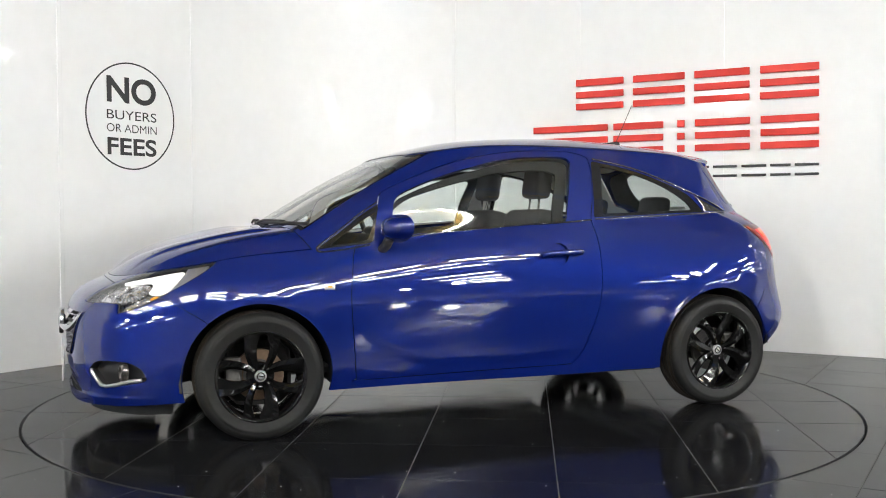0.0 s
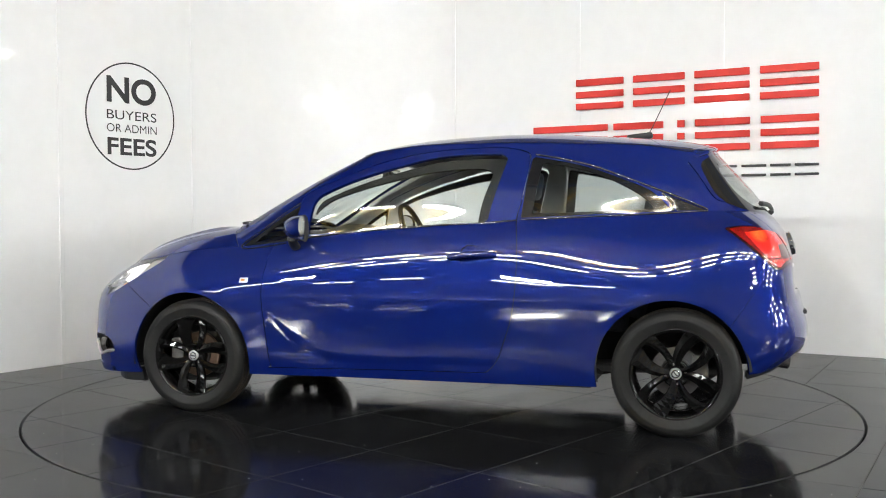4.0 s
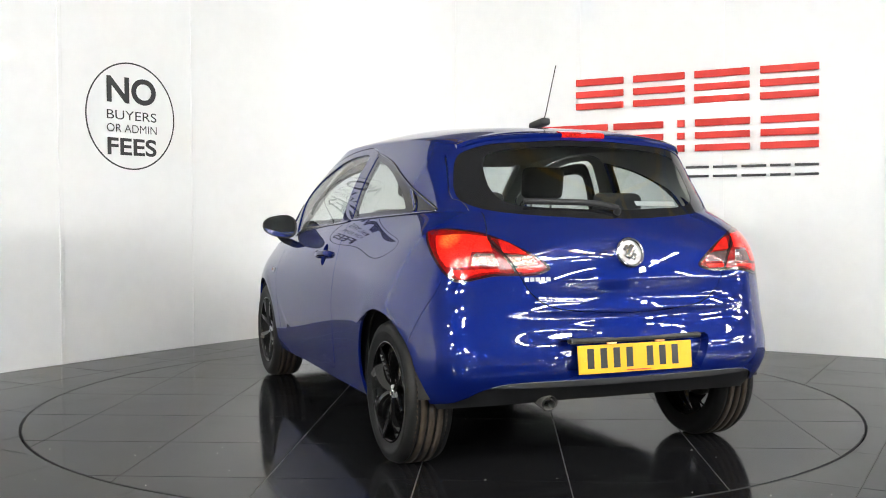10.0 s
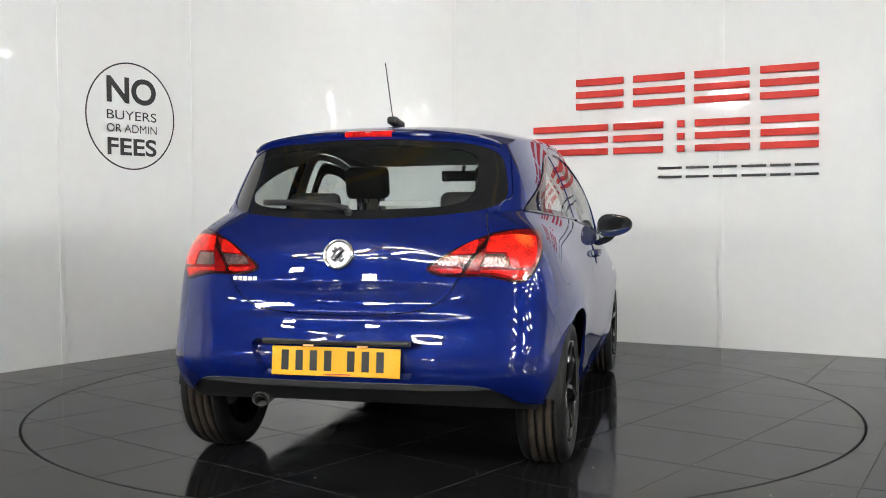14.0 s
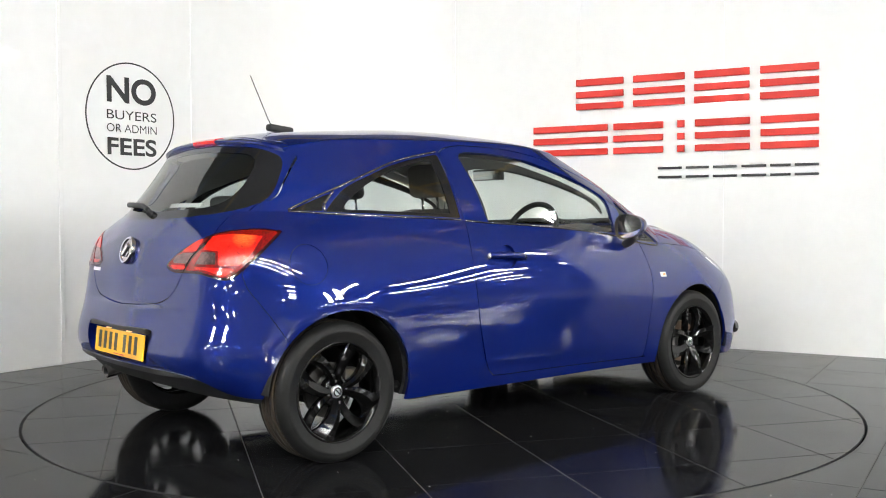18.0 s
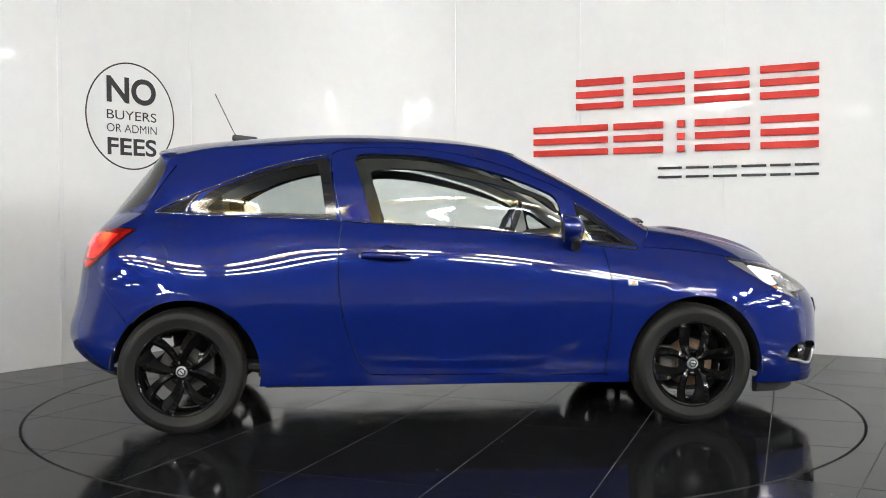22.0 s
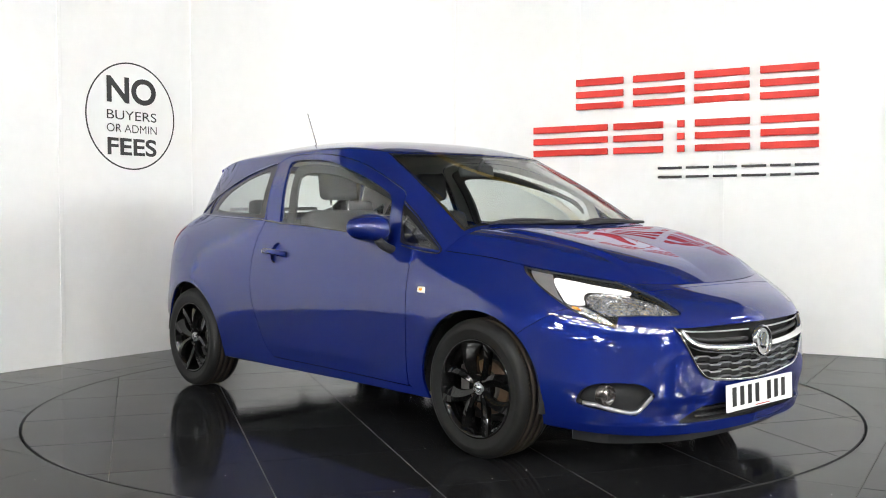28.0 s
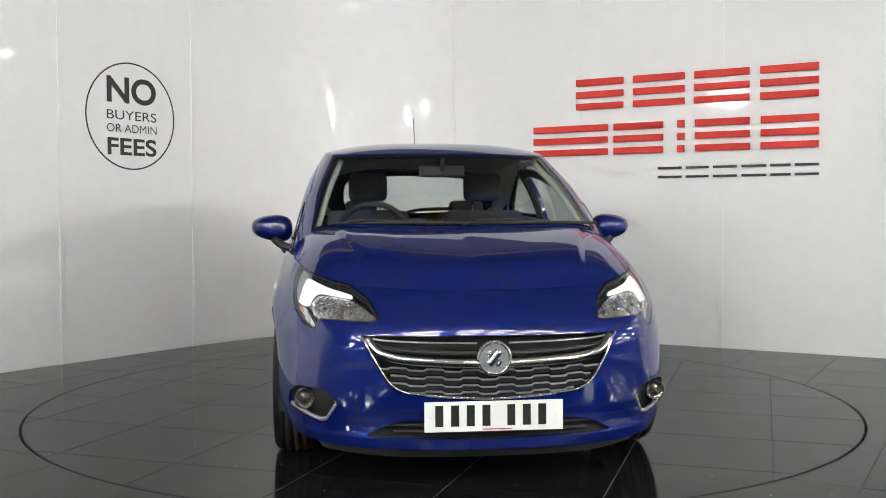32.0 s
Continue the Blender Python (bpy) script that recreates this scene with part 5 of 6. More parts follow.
def build_wheel(car):
    """One wheel about the origin, its outer face towards +x."""
    w = new("wheel")
    w.parent = car
    w["label"] = "gloss black alloy wheel with a black tyre"
    R, rr = 0.301, 0.209
    prof = [(rr, -.088), (rr + .012, -.092), (rr + .045, -.100), (R - .03, -.098), (R - .012, -.088), (R - .004, -.07)]
    for x in (-.052, -.018, .018, .052):
        prof += [(R, x - .0045 - .004), (R - .007, x - .004), (R - .007, x + .004), (R, x + .0045 + .004)]
    prof += [(R - .004, .07), (R - .012, .088), (R - .03, .098), (R - .034, .0975), (R - .037, .099), (rr + .045, .100), (rr + .040, .0985), (rr + .012, .092), (rr, .088)]
    v, f = lathe(prof, 96)
    tyre = put("tyre", v, f, RUBBER, w, "black tyre with grooved tread", smooth=True)
    for x in (-.035, 0, .035):
        v, f = lathe([(R - .004, x - .0125), (R + .0008, x - .0115), (R + .0008, x + .0115), (R - .004, x + .0125)], 96)
        put("tread_rib", v, f, TREAD, tyre, "dusty tread rib", smooth=True)
    # shoulder tread blocks
    verts, faces = [], []
    for side in (-1, 1):
        for i in range(84):
            a = 2 * math.pi * i / 84
            c = Matrix.Rotation(a, 4, "X")
            b = len(verts)
            for x, y, z in ((.062, -.0075, R - .006), (.092, -.0075, R - .020), (.092, .0075, R - .020), (.062, .0075, R - .006),
                            (.062, -.0062, R - .0006), (.088, -.0062, R - .0125), (.088, .0062, R - .0125), (.062, .0062, R - .0006)):
                verts.append(c @ Vector((x * side, y, z)))
            faces += [tuple(b + q for q in p) for p in ((4, 5, 6, 7), (0, 1, 5, 4), (1, 2, 6, 5), (2, 3, 7, 6), (3, 0, 4, 7))]
    t = put("tread", verts, faces, TREAD, tyre)
    t["kind"] = "stuff"
    # barrel and outer lip
    v, f = lathe([(rr - .004, -.085), (rr - .018, -.06), (rr - .022, .04), (rr - .012, .070), (rr - .004, .082), (rr + .004, .086), (rr + .006, .090), (rr + .002, .093), (rr - .006, .090), (rr - .012, .080)], 72)
    put("rim", v, f, RIMB, w, "gloss black rim", smooth=True)
    # four pairs of curved spokes
    for i in range(4):
        for pair in (0, 1):
            bm = bmesh.new()
            a0 = 2 * math.pi * i / 4 + pair * 0.70
            rings = []
            for k in range(9):
                t_ = k / 8
                r = .030 + t_ * (rr - .036)
                a = a0 + (0.24 if pair == 0 else -0.10) * (1 - t_) ** 1.5 + (-0.20 if pair == 0 else 0.26) * t_ ** 2
                wdt = (.018 + .027 * t_ + .012 * t_ ** 6) if pair == 0 else (.014 + .013 * t_ + .012 * t_ ** 6)
                xo = .060 + .016 * math.sin(t_ * 2.4) + .004 * pair
                c, s_ = math.cos(a), math.sin(a)
                tw = (.55 if pair == 0 else -.45) * t_
                ring = []
                for dx, dw in ((-.006, -.95), (.001, -.84), (.011, .22), (.002, .86), (-.006, .95), (-.030, .7), (-.030, -.7)):
                    ring.append(bm.verts.new((xo + dx + tw * dw * wdt, r * c - dw * wdt * s_, r * s_ + dw * wdt * c)))
                rings.append(ring)
            for ra, rb in zip(rings[:-1], rings[1:]):
                for q in range(7):
                    bm.faces.new((ra[q], ra[(q + 1) % 7], rb[(q + 1) % 7], rb[q]))
            bm.faces.new(rings[0])
            bm.faces.new(rings[-1])
            part("spoke", bm, RIMB, w, "", smooth=False)
    v, f = lathe([(0, .060), (.050, .060), (.058, .066), (.064, .060), (.066, .03), (.05, .0)], 40)
    put("hub", v, f, RIMB, w, smooth=True)
    v, f = lathe([(0.0, .072), (.022, .071), (.027, .068), (.028, .060)], 28)
    cap = put("hub_cap", v, f, SATIN, w, "silver hub cap", smooth=True)
    v, f = lathe([(.0135, .0715), (.0145, .0745), (.019, .0745), (.0205, .071)], 28)
    put("cap_badge", v, f, CHROME, cap, smooth=True)
    v, f = tube([(.0735, -.010, .006), (.0735, 0, 0), (.0735, .010, -.006)], .003, 6)
    put("cap_badge", v, f, BLACKP, cap)
    for i in range(4):
        a = 2 * math.pi * i / 4 + .5
        v, f = lathe([(0, .074), (.006, .074), (.008, .070), (.009, .058)], 10)
        put("wheel_bolt", [(x, y + .047 * math.cos(a), z + .047 * math.sin(a)) for x, y, z in v], f, CAST, w)
    return w


def build_brake(car, m, front):
    b = new("brake")
    b.parent = car
    b.matrix_basis = m
    v, f = lathe([(.07, .008), (.118, .008), (.120, .004), (.120, -.012), (.07, -.012)], 56)
    put("brake_disc", v, f, DISC if front else CAST, b, "rust-tinted brake disc" if front else "dark brake drum", smooth=False)
    v, f = lathe([(0, .03), (.066, .03), (.072, .022), (.072, .008)], 40)
    put("disc_hat", v, f, CAST, b)
    part("caliper", box((.06, .075, .13), pose(-.004, -.118 if front else .11, .02), .012, 2), CAST, b, "grey brake caliper")
    if front:
        part("backing", box((.02, .30, .30), pose(-.07, 0, .01), .1, 3), LINER, b, "dark splash plate")
    return b


def build_arches(car):
    for cy, r in ((1.265, .347), (-1.232, .354)):
        for sign in (1, -1):
            verts, faces = [], []
            k = 30
            for i in range(k + 1):
                a = radians(-9 + (198 if cy > 0 else 185) * i / k)
                for x, rr_ in ((.815, r + .002), (.80, r + .012), (.55, r + .02), (.50, r - .1)):
                    verts.append((sign * x, cy + rr_ * math.cos(a), .298 + rr_ * math.sin(a)))
            for i in range(k):
                for q in range(3):
                    faces.append((4 * i + q, 4 * i + 4 + q, 4 * i + 5 + q, 4 * i + 1 + q))
            b = len(verts)
            verts.append((sign * .50, cy, .298))
            for i in range(k if cy > 0 else 0):
                faces.append((4 * i + 3, 4 * i + 7, b))
            put("arch_liner", verts, faces, LINER, car, "black wheel arch liner", smooth=True)
    # underbody
    bm = bmesh.new()
    add_box(bm, (1.50, 1.80, .05), pose(0, .0, .272), .02, 1)
    add_box(bm, (.98, 2.85, .05), pose(0, .425, .272), .02, 1)
    for y, r in ((-1.255, .03), (1.255, .03)):
        add_box(bm, (1.25, .07, .07), pose(0, y, .26), .025, 2)
    part("underbody", bm, LINER, car, "dark underbody")



def bar_on(points, radius, mat, parent, name, label="", n=8, flat=1.0, closed=False):
    v, f = tube(points, radius, n, flat, closed)
    return put(name, v, f, mat, parent, label, smooth=n > 5)


def mirror_x(points, sign):
    return [Vector((p[0] * sign, p[1], p[2])) for p in points]


def fine(points, k=4):
    p = np.array([tuple(q) for q in points])
    return cubic(range(len(p)), p, np.linspace(0, len(p) - 1, (len(p) - 1) * k + 1))


def oriented(n, up=(0, 0, 1)):
    """Turn whose z is along n and whose y is near up."""
    z = Vector(n).normalized()
    x = Vector(up).cross(z).normalized()
    return Matrix((x, z.cross(x), z)).transposed()


def door_mirror(car, sign):
    base = new("door_mirror")
    base.parent = car
    base["label"] = "blue door mirror on a black arm"
    # shell: a rounded wedge, flat behind
    verts, faces = [], []
    nu, nv = 24, 12
    for i in range(nv + 1):
        a = math.pi / 2 * i / nv
        for j in range(nu):
            b = 2 * math.pi * j / nu
            cx, cz = math.cos(b), math.sin(b)
            r = (abs(cx) ** 2.6 + abs(cz) ** 2.6) ** (-1 / 2.6)
            s = math.cos(a) ** 0.7 if i < nv else 0.0
            x = .105 * r * cx * s
            z = .066 * r * cz * s * (1 - .22 * (r * cx * s))
            y = .098 * math.sin(a) ** 1.1 - .012 * cx * s
            verts.append((sign * (.888 + x), .585 + y - .10 * max(0, x) , .985 + z + .05 * x))
    for i in range(nv):
        for j in range(nu):
            k = (j + 1) % nu
            faces.append((i * nu + j, i * nu + k, (i + 1) * nu + k, (i + 1) * nu + j))
    put("mirror_shell", verts, faces, PAINT, base, smooth=True)
    rim = [Vector(v) for v in verts[:nu]]
    c = sum(rim, Vector()) / nu
    ring = [c + (p - c) * .90 + Vector((0, .010, 0)) for p in rim]
    v2 = rim + ring
    f2 = [(j, (j + 1) % nu, nu + (j + 1) % nu, nu + j) for j in range(nu)]
    put("mirror_bezel", v2, f2, BLACKP, base, "black bezel")
    put("mirror_glass", ring, [tuple(range(nu))], CHROME, base, "mirror glass")
    arm = [(.875, .65, .935), (.845, .655, .905), (.80, .66, .885), (.765, .665, .875)]
    bar_on(mirror_x(fine(arm, 3), sign), .026, BLACKP, base, "mirror_arm", "black mirror arm", 10, .8)


def door_handle(door, sign):
    p, n = on_flank(-.272, .848)
    pts = []
    for y, z, o in ((-.395, .853, .004), (-.36, .852, .020), (-.30, .849, .028), (-.25, .846, .028), (-.195, .842, .020), (-.165, .840, .004)):
        q, m = on_flank(y, z, o)
        pts.append((q.x * sign, q.y, q.z))
    bar_on(fine(pts, 4), .012, PAINT, door, "door_handle", "blue pull handle", 10, 1.35)
    q, m = on_flank(-.398, .853, .004)
    v, f = lathe([(0, .008), (.009, .008), (.012, .004), (.013, -.002)], 16, "Z")
    mm = oriented(m)
    put("lock_cap", [(sign * w.x, w.y, w.z) for w in (q + mm @ Vector(t) for t in v)], f, SATIN if sign > 0 else PAINT, door, smooth=True)


def round_badge(parent, at, n, r, name="badge", label="round chrome badge"):
    m = oriented(n)
    def place(v):
        return [Vector(at) + m @ Vector(p) for p in v]
    v, f = lathe([(0, .006), (r * .80, .006), (r * .80, .0)], 40, "Z")
    b = put(name, place(v), f, SATIN, parent, label, smooth=False)
    v, f = lathe([(r * .78, .004), (r * .80, .014), (r * .90, .018), (r, .012), (r, -.004)], 40, "Z")
    put("ring", place(v), f, CHROME, b, smooth=True)
    # plain relief inside
    for pts, rad in (([(-.34, -.36, .2), (-.06, -.02, .4), (.26, .40, .2)], .20), ([(.14, -.46, .2), (.38, -.12, .2)], .11), ([(-.44, .16, .2), (-.16, .44, .2)], .10)):
        q = [(x * r, y * r, .006 + .02 * r * z) for x, y, z in pts]
        v, f = tube([Vector(at) + m @ Vector(t) for t in fine(q, 4)], rad * r * 1.35, 8)
        put("relief", v, f, CHROME, b, smooth=True)
    return b


def number_plate(parent, at, n, mat, label):
    m = oriented(n)
    def solid(w, h, d, x, y, z, bev):
        bm = box((w, h, d), Matrix.Translation(at) @ m.to_4x4() @ pose(x, y, z), bev, 2)
        return bm
    p = part("number_plate", solid(.52, .111, .006, 0, 0, 0, .0015), mat, parent, label)
    x = -.205
    for i in range(7):
        if i == 4:
            x += .035
        part("plate_bar", solid(.030, .078, .0012, x, .003, .0034, 0), INK, p)
        x += .0585
    part("plate_bar", solid(.11, .004, .0012, .01, -.048, .0034, 0), PINK, p)
    for sx in (-.235, .235):
        v, f = lathe([(0, .005), (.005, .0046), (.006, .003)], 12, "Z")
        put("plate_screw", [Vector(at) + m @ Vector((a + sx, b, c)) for a, b, c in v], f, mat, p)
    return p


def build_grille(car):
    g = new("front_grille")
    g.parent = car
    g["label"] = "black grille with chrome wing bar and wavy slats"
    def face(x, z, out):
        p, n = on_end(x, z, False, 0)
        return Vector((x, p.y + out, z))
    # chrome edge round the opening
    side = [(.487, .600), (.47, .570), (.44, .512), (.39, .432), (.335, .392), (.24, .378), (.12, .369), (0, .365)]
    loop = [face(x, z, .004) for x, z in side] + [face(-x, z, .004) for x, z in reversed(side[:-1])]
    bar_on(fine(loop, 4), .0052, CHROME, g, "chrome_edge", "chrome grille edge", 8)
    # wing bar
    for sign in (1, -1):
        pts = [face(sign * x, z, o) for x, z, o in ((.462, .585, -.008), (.45, .565, -.004), (.425, .538, .002), (.36, .517, .006), (.25, .505, .008), (.12, .499, .010), (.05, .498, .012))]
        bar_on(fine(pts, 4), .0165, CHROME, g, "wing_bar", "chrome wing bar", 10, 1.1)
        pts = [face(sign * x, z, -.006) for x, z in ((.45, .588), (.40, .580), (.28, .574), (.14, .571), (.06, .570))]
        bar_on(fine(pts, 3), .0035, SATIN, g, "upper_slat", "thin silver upper slat", 6)
        pts = [face(sign * x, z, -.018) for x, z in ((.44, .562), (.40, .550), (.28, .538), (.14, .532), (.06, .530))]
        bar_on(fine(pts, 3), .009, BLACKP, g, "upper_slat", "", 6)
    # wavy slats: a silver lip over a dark face that slopes back
    for row, (z, lim) in enumerate(((.466, .418), (.437, .398), (.409, .372), (.383, .318))):
        pts = []
        k = int(lim / .0335)
        for i in range(-k, k + 1):
            high = ((i + 400) // 2) % 2
            for dx in (-.011, .011):
                x = i * .0335 + dx
                pts.append(face(x, z + (.0036 if high else -.0036) + .012 * (x / .4) ** 2, -.006))
        for name, mat, sec, label in (("slat_lip", SLAT, ((.003, .0030), (.003, -.0020), (-.012, -.0020), (-.012, .0030)), "grey wavy slat lip"),
                                      ("wavy_slat", BLACKP, ((.000, -.002), (-.008, -.0195), (-.018, -.0195), (-.014, -.002)), "")):
            verts, faces = [], []
            for p in pts:
                verts += [p + Vector((0, a, b)) for a, b in sec]
            for i in range(len(pts) - 1):
                for q in range(4):
                    faces.append((4 * i + q, 4 * i + (q + 1) % 4, 4 * i + 4 + (q + 1) % 4, 4 * i + 4 + q))
            faces += [(0, 1, 2, 3), tuple(4 * len(pts) - 4 + q for q in range(4))]
            put(name, verts, faces, mat, g, label)
    p, n = on_end(0, .518, False, .010)
    round_badge(g, (0, 2.122, .518), (0, 1, .05), .066)
    for i in range(2):
        pts = [face(x, .262 - .024 * i, -.012) for x in (-.40 + .03 * i, -.2, 0, .2, .40 - .03 * i)]
        bar_on(fine(pts, 3), .006, BLACKP, car, "intake_slat", "black intake slat", 6)


def build_details(car, doors, tailgate):
    build_grille(car)
    number_plate(car, (0, 2.121, .302), (0, 1, .03), PLATEW, "white front plate with black bars")
    number_plate(car, on_end(0, .484, True, -.030)[0], (0, -1, .10), PLATEY, "yellow rear plate with black bars")
    for x in (-.11, .11):
        y = on_end(x, .545, True, -.012)[0].y
        part("plate_lamp", box((.040, .012, .006), pose(x, y + .006, .5455), .002, 2), PLAMP, car, "small warm plate lamp")
    part("plate_lamp_bar", box((.60, .030, .022), pose(0, on_end(0, .556, True, -.02)[0].y, .560), .008, 2), BLACKP, car, "black bar over the rear plate")
    p, n = on_end(0, .892, True, .004)
    round_badge(tailgate, p, n, .062)
    x = -.445
    for i in range(5):
        p, n = on_end(x, .797, True, .003)
        part("mark_bar", box((.017, .016, .004), Matrix.Translation(p) @ oriented(n).to_4x4(), .001, 1), BRIGHT, tailgate, "small silver bar")
        x += .022
    for sign in (1, -1):
        door_mirror(car, sign)
        door_handle(doors[sign], sign)
        # strips along the windows
        belt = [on_flank(y, z, .002)[0] for y, z in ((-1.395, 1.063), (-1.30, 1.058), (-1.2, 1.052), (-.98, 1.043), (-.75, 1.034), (-.515, 1.024))]
        bar_on(mirror_x(fine(belt, 4), sign), .0045, STRIP, car, "belt_strip", "dark chrome belt strip", 8)
        belt = [on_flank(y, z, .002)[0] for y, z in ((-.49, 1.021), (-.34, 1.008), (-.1, .996), (.15, .978), (.4, .957), (.62, .93))]
        bar_on(mirror_x(fine(belt, 4), sign), .0045, STRIP, doors[sign], "belt_strip", "dark chrome belt strip", 8)
        arch = [on_flank(y, z, .002)[0] for y, z in ((-1.395, 1.070), (-1.33, 1.101), (-1.24, 1.138), (-1.15, 1.173), (-.99, 1.235), (-.85, 1.286), (-.71, 1.321), (-.565, 1.348))]
        bar_on(mirror_x(fine(arch, 4), sign), .005, STRIP, car, "window_strip", "dark chrome window strip", 8)
        fork = [on_flank(y, z, .001)[0] for y, z in ((-1.185, 1.150), (-1.215, 1.120), (-1.236, 1.092), (-1.238, 1.064))]
        bar_on(mirror_x(fine(fork, 4), sign), .006, STRIP, car, "window_strip", "dark chrome window strip", 8)
        fr = [on_flank(y, z, .001)[0] for y, z in ((.665, 1.112), (.76, 1.053), (.86, .978), (.965, .905), (.978, .882), (.95, .874), (.82, .888), (.72, .905))]
        bar_on(mirror_x(fine(fr, 4), sign), .004, GLOSSP, car, "window_seal", "black window seal", 8)
        # side repeater
        p, n = on_flank(.935, .712, .001)
        q, m = Matrix.Translation(p), oriented(n).to_4x4()
        v = [p + oriented(n) @ Vector((a, b, c)) for a, b, c in ((-.024, -.013, 0), (.026, -.015, 0), (.022, .014, 0), (-.026, .015, 0), (-.020, -.010, .007), (.021, -.011, .007), (.018, .010, .007), (-.021, .011, .007))]
        put("side_repeater", mirror_x(v, sign), [(0, 1, 2, 3), (4, 5, 6, 7), (0, 1, 5, 4), (1, 2, 6, 5), (2, 3, 7, 6), (3, 0, 4, 7)], STICK, car, "clear side repeater lamp")
        v = [p + oriented(n) @ Vector((a, b, .0075)) for a, b in ((-.010, -.005), (.010, -.005), (.010, .005), (-.010, .005))]
        put("repeater_bulb", mirror_x(v, sign), [(0, 1, 2, 3)], LENSO, car, "amber bulb")
        # mud flap behind the rear wheel edge and sill lip
        lip = [on_flank(y, .222, -.01)[0] for y in (-.86, -.4, .2, .88)]
        bar_on(mirror_x(fine(lip, 4), sign), .008, LINER, car, "sill_lip", "black sill edge", 6)
    # black air dam under the front bumper
    verts, faces = [], []
    dam = cubic(range(6), [(-.66, 1.66, 0), (-.60, 1.83, 0), (-.30, 2.0, 0), (.30, 2.0, 0), (.60, 1.83, 0), (.66, 1.66, 0)], np.linspace(0, 5, 41))
    for x, y, _ in dam:
        verts += [(x, y, .205), (x * .99, y - .01, .125), (x * .965, y - .025, .125), (x * .965, y - .025, .205)]
    for i in range(40):
        a = 4 * i
        for k in range(4):
            faces.append((a + k, a + (k + 1) % 4, a + 4 + (k + 1) % 4, a + 4 + k))
    faces += [(0, 1, 2, 3), (160, 161, 162, 163)]
    put("air_dam", verts, faces, BLACKP, car, "black plastic air dam")
    # wipers
    for pts in ([(-.70, 1.005, 1.008), (-.45, 1.07, 1.012), (-.15, 1.105, 1.012), (-.02, 1.12, 1.005)], [(-.08, 1.10, 1.012), (.15, 1.10, 1.014), (.42, 1.07, 1.012), (.55, 1.05, 1.008)]):
        w = bar_on(fine(pts, 4), .008, BLACKP, car, "wiper", "black windscreen wiper", 8)
        arm = [Vector(p) + Vector((0, .02, .012)) for p in (pts[0] if pts[0][0] < -.5 else pts[1], pts[2], pts[3])]
        bar_on(fine([Vector(pts[1]) + Vector((0, 0, .008)), Vector(pts[2]) + Vector((0, .01, .012)), Vector(pts[3]) + Vector((0, .02, 0))], 4), .007, BLACKP, w, "wiper_arm", "", 8)
    pts = []
    for x, z in ((.005, 1.062), (-.10, 1.082), (-.25, 1.088), (-.38, 1.090)):
        p, n = on_end(x, z, True, .018)
        pts.append(p)
    w = bar_on(fine(pts, 4), .010, BLACKP, tailgate, "rear_wiper", "black rear wiper", 8, 1.25)
    p, n = on_end(.005, 1.056, True, .0)
    v, f = lathe([(0, .022), (.010, .020), (.014, .012), (.015, -.004)], 20, "Z")
    put("wiper_pivot", [p + oriented(n) @ Vector(t) for t in v], f, BLACKP, w, smooth=True)
    # aerial
    base = part("aerial_base", box((.05, .14, .035), pose(0, -1.03, 1.475, -6), .016, 4), BLACKP, car, "black aerial base", smooth=True)
    v, f = tube([(0, -1.075, 1.485), (0, -1.10, 1.53), (0, -1.192, 1.725)], .0024, 8)
    put("aerial_mast", v, f, BLACKP, base, "thin black aerial mast")
    # spoiler lip over the rear window, with the high stop lamp in its middle
    path = cubic(range(9), [(-.552, -1.325, 1.346), (-.49, -1.375, 1.368), (-.36, -1.40, 1.388), (-.2, -1.412, 1.398), (0, -1.415, 1.402), (.2, -1.412, 1.398), (.36, -1.40, 1.388), (.49, -1.375, 1.368), (.552, -1.325, 1.346)], np.linspace(0, 8, 65))
    def lip(name, pts, sec, mat, label):
        verts, faces = [], []
        m = len(sec)
        for x, y, z in pts:
            for dy, dz in sec:
                verts.append((x, y + dy, z + dz))
        for i in range(len(pts) - 1):
            for k in range(m):
                faces.append((i * m + k, i * m + (k + 1) % m, (i + 1) * m + (k + 1) % m, (i + 1) * m + k))
        faces += [tuple(range(m)), tuple((len(pts) - 1) * m + k for k in range(m))]
        return put(name, verts, faces, mat, tailgate, label, smooth=False)
    lip("spoiler", path, [(.07, .005), (.02, .004), (-.018, -.003), (-.028, -.010), (-.026, -.018), (-.012, -.030), (.03, -.036)], PAINT, "glossy blue roof spoiler lip")
    mid = [p for p in path if abs(p[0]) < .125]
    lip("stop_lamp", mid, [(.052, .0105), (.02, .0075), (-.019, .0005), (-.031, -.007), (-.030, -.020), (-.02, -.024), (.03, -.01)], LENSRG, "red high stop lamp in the spoiler")
    # exhaust
    v, f = lathe([(.0, -.06), (.020, -.06), (.022, .0), (.025, .002), (.027, -.002), (.027, -.18)], 28, "Z")
    put("exhaust_pipe", [Vector((-.345, -1.785, .304)) + oriented((0, -1, -.15)) @ Vector(t) for t in v], f, LINER, car, "dark sooty exhaust pipe", smooth=True)
    v, f = lathe([(.0245, -.05), (.026, .003), (.0275, .004), (.0282, 0), (.0275, -.06)], 28, "Z")
    put("exhaust_tip", [Vector((-.345, -1.788, .312)) + oriented((0, -1, -.15)) @ Vector((t[0] * 1.3, t[1], t[2])) for t in v], f, CAST, car, "oval steel exhaust tip", smooth=True)
    # sticker low on the rear window
    p, n = on_end(.23, 1.10, True, -.012)
    part("window_sticker", box((.22, .022, .001), Matrix.Translation(p) @ oriented(n).to_4x4()), STICK, tailgate, "narrow white sticker")


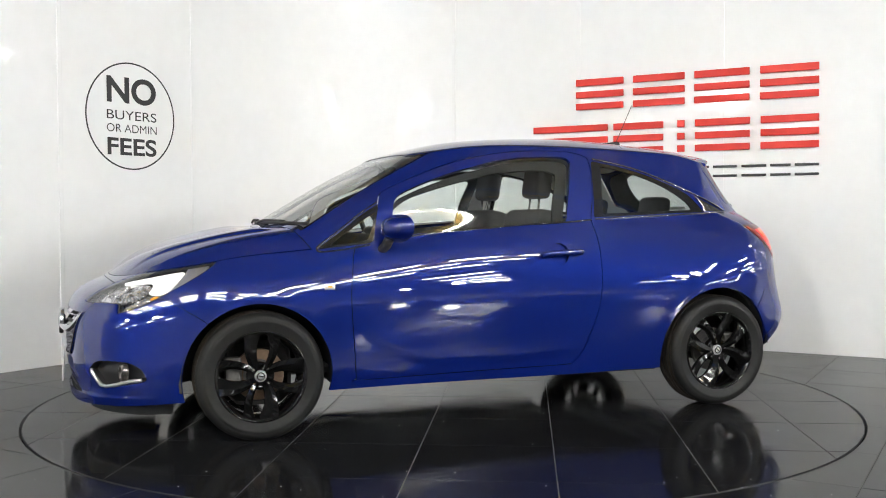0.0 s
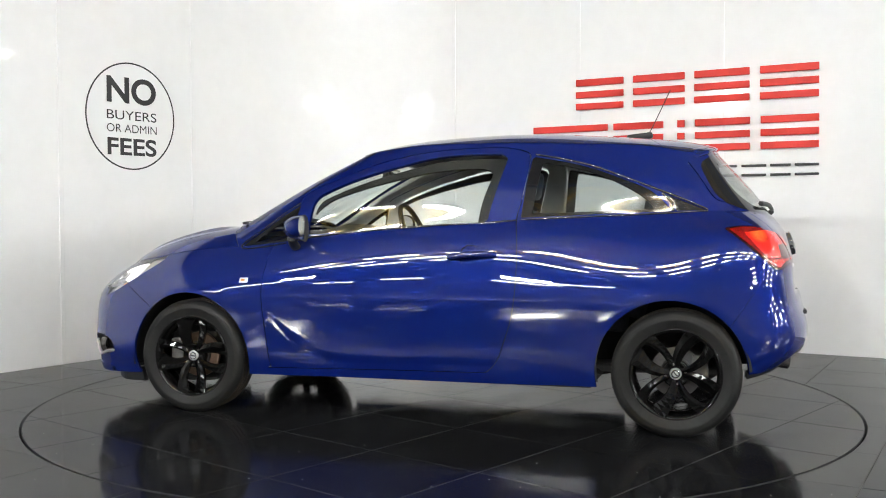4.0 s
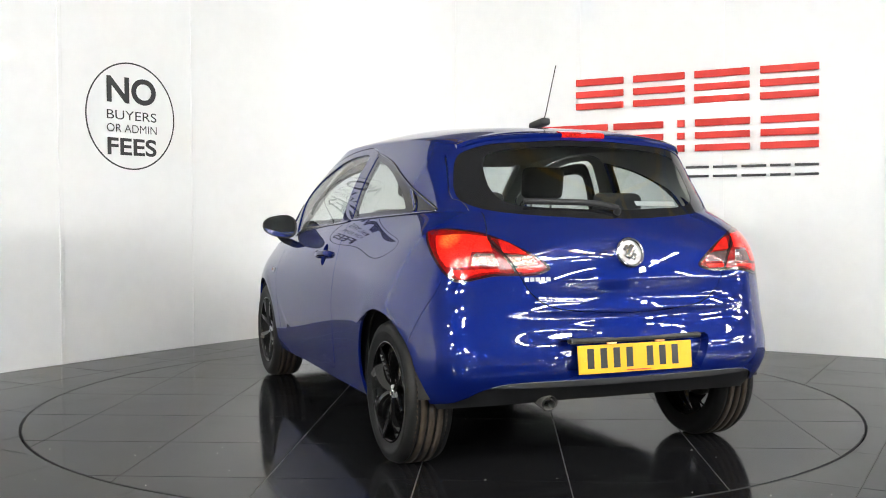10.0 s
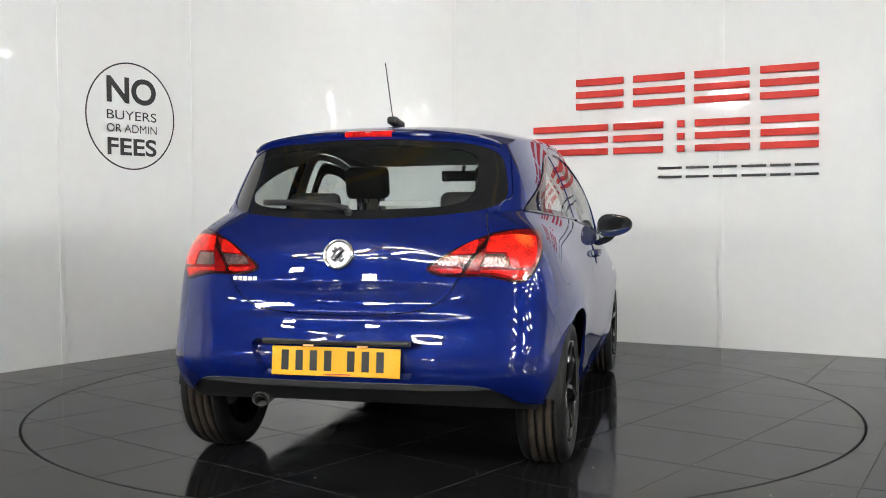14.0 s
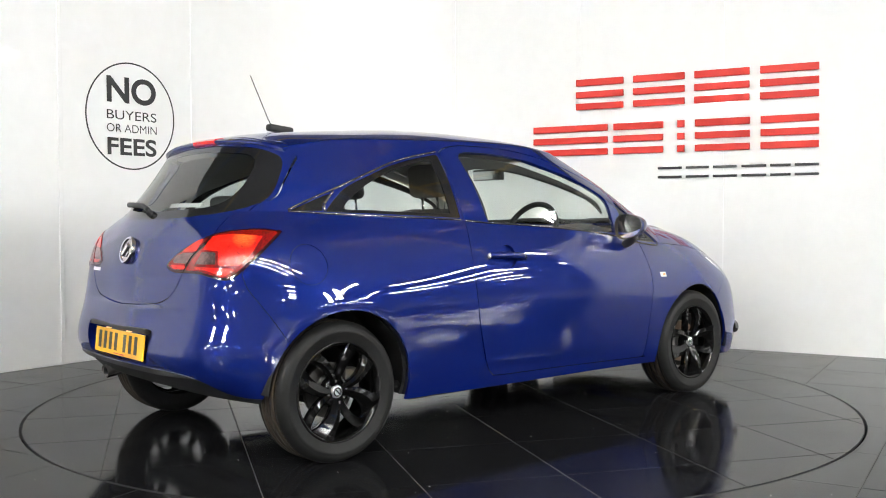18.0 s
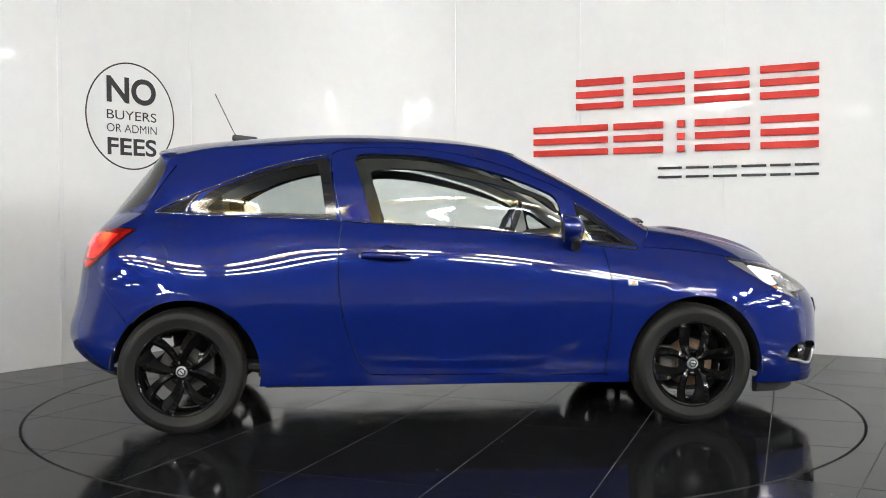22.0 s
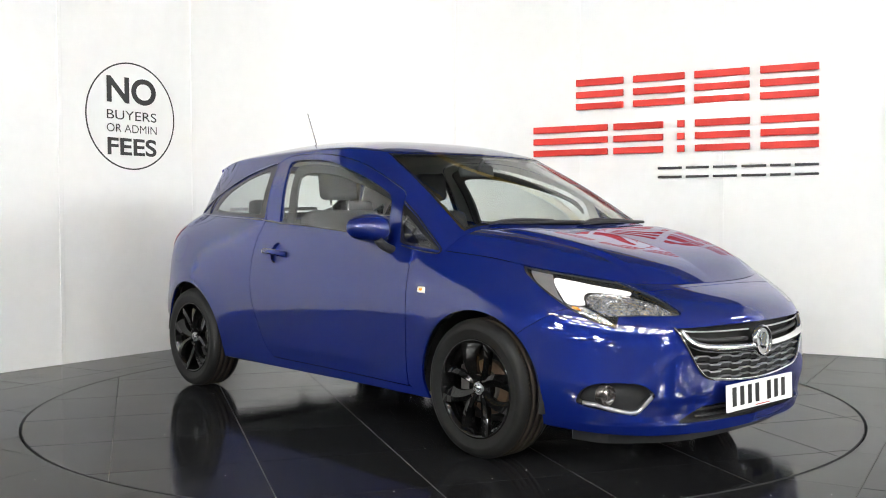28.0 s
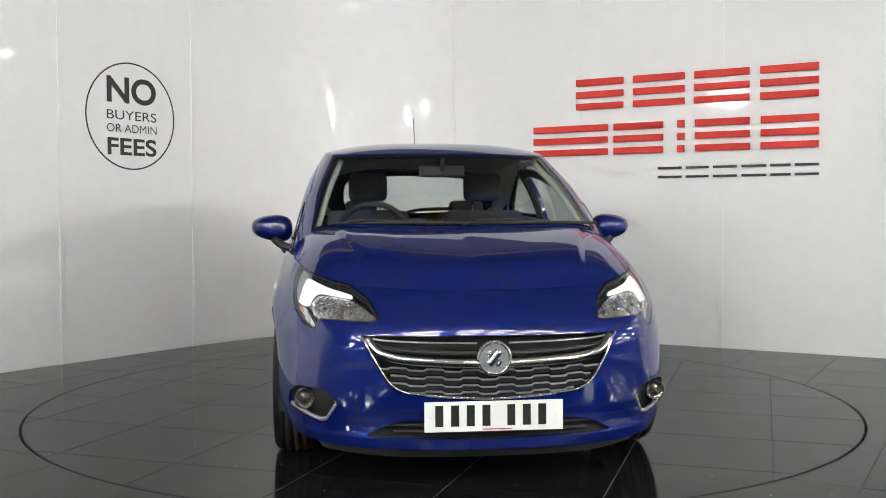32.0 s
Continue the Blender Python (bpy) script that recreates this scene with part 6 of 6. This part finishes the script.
def head_rest(parent, x, y, z, w=.25, h=.19, name="headrest"):
    bm = box((w, .09, h), pose(x, y, z, 8), .042, 4)
    r = part(name, bm, FABRIC, parent, "dark fabric headrest", smooth=True)
    for s in (-1, 1):
        v, f = tube([(x + s * .06, y + .012, z - h / 2 + .02), (x + s * .06, y + .03, z - h / 2 - .12)], .007, 8)
        put("headrest_post", v, f, CHROME, r, smooth=True)


def build_cabin(car):
    part("cabin_floor", box((1.36, 2.6, .04), pose(0, -.15, .30), .01, 1), DASH, car, "dark cabin floor")
    for x in (-.355, .355):
        seat = new("front_seat")
        seat.parent = car
        seat["label"] = "dark fabric front seat"
        part("cushion", box((.50, .52, .16), pose(x, .0, .52, 6), .05, 4), FABRIC, seat, smooth=True)
        part("backrest", box((.50, .15, .56), pose(x, -.295, .80, 14), .06, 4), FABRIC, seat, smooth=True)
        head_rest(seat, x, -.375, 1.222, .235, .17)
    bench = new("rear_bench")
    bench.parent = car
    bench["label"] = "dark fabric rear bench"
    part("cushion", box((1.18, .48, .16), pose(0, -.78, .56, 6), .05, 4), FABRIC, bench, smooth=True)
    part("backrest", box((1.18, .14, .50), pose(0, -1.09, .78, 16), .05, 4), FABRIC, bench, smooth=True)
    for x in (-.36, .36):
        head_rest(bench, x, -1.13, 1.085, .24, .13)
    part("parcel_shelf", box((1.02, .42, .03), pose(0, -1.40, 1.0), .01, 2), DASH, car, "dark parcel shelf")
    # dashboard
    verts, faces = [], []
    sec = [(1.06, .93), (.95, .955), (.80, .965), (.68, .955), (.62, .915), (.61, .84), (.66, .72), (.70, .55)]
    for i in range(17):
        x = -.68 + 1.36 * i / 16
        hood = .035 * math.exp(-((x - .36) / .16) ** 2)
        for k, (y, z) in enumerate(sec):
            verts.append((x, y - (.03 if k > 2 else 0) * math.cos(x * 2), z + hood * (1 if 2 <= k <= 4 else 0)))
    m = len(sec)
    for i in range(16):
        for k in range(m - 1):
            faces.append((i * m + k, i * m + k + 1, (i + 1) * m + k + 1, (i + 1) * m + k))
    put("dashboard", verts, faces, DASH, car, "dark soft-touch dashboard", smooth=True)
    # steering wheel
    sw = new("steering_wheel")
    sw.parent = car
    sw["label"] = "dark steering wheel"
    sw.matrix_basis = Matrix.Translation((.36, .37, .94)) @ pose(0, 0, 0, 66)
    ring = [(.185 * math.cos(a), .185 * math.sin(a), 0) for a in [2 * math.pi * i / 40 for i in range(40)]]
    v, f = tube(ring, .016, 10, 1.0, True)
    put("wheel_ring", v, f, DASH, sw, smooth=True)
    part("wheel_hub", box((.15, .12, .05), pose(0, -.01, -.015), .025, 3), DASH, sw, smooth=True)
    for a in (0, 180, 270):
        part("wheel_spoke", box((.12, .03, .02), pose(0, 0, -.008, 0, 0, a) @ pose(.11, 0, 0), .006, 2), DASH, sw, smooth=True)
    bar_on([(.36, .42, .92), (.36, .72, .78)], .035, DASH, car, "steering_column", "dark steering column", 10)
    for s in (-1, 1):
        bar_on(mirror_x(fine([(.665, .985, .955), (.60, .66, 1.165), (.53, .30, 1.345)], 4), s), .017, TRIMG, car, "pillar_trim", "pale grey front pillar trim", 8)
    # inside mirror
    mirror = part("inside_mirror", box((.25, .03, .065), pose(-.01, .40, 1.285, 8), .014, 3), BLACKP, car, "black inside mirror", smooth=True)
    part("mirror_pane", box((.225, .003, .048), pose(-.01, .383, 1.283, 8)), CHROME, mirror)
    bar_on([(-.01, .415, 1.29), (-.01, .46, 1.345)], .012, BLACKP, mirror, "mirror_stem", "", 8)


# ---------------------------------------------------------------- assemble
car = empty("car", "blue three-door hatchback with black alloy wheels on the turntable", "car")
doors, tailgate = build_body(car)
wheel = build_wheel(car)
for x, y, rz in ((.742, 1.255, 0), (-.742, 1.255, 180), (.742, -1.255, 0), (-.742, -1.255, 180)):
    m = pose(x, y, .3025, 0, 0, rz) @ pose(0, 0, 0, 20 if y > 0 else -15)
    w = wheel if (x > 0 and y > 0) else copy_thing(wheel, m)
    w.matrix_basis = m
    build_brake(car, pose(x, y, .3025, 0, 0, rz), y > 0)
build_arches(car)
build_details(car, doors, tailgate)
build_cabin(car)
table = build_turntable()
build_floor()


def motions():
    walk(car, car_rows())
    walk(table, [(t, pose(0, 0, 0, 0, 0, turn(t))) for t in range(0, 33)])


motions()
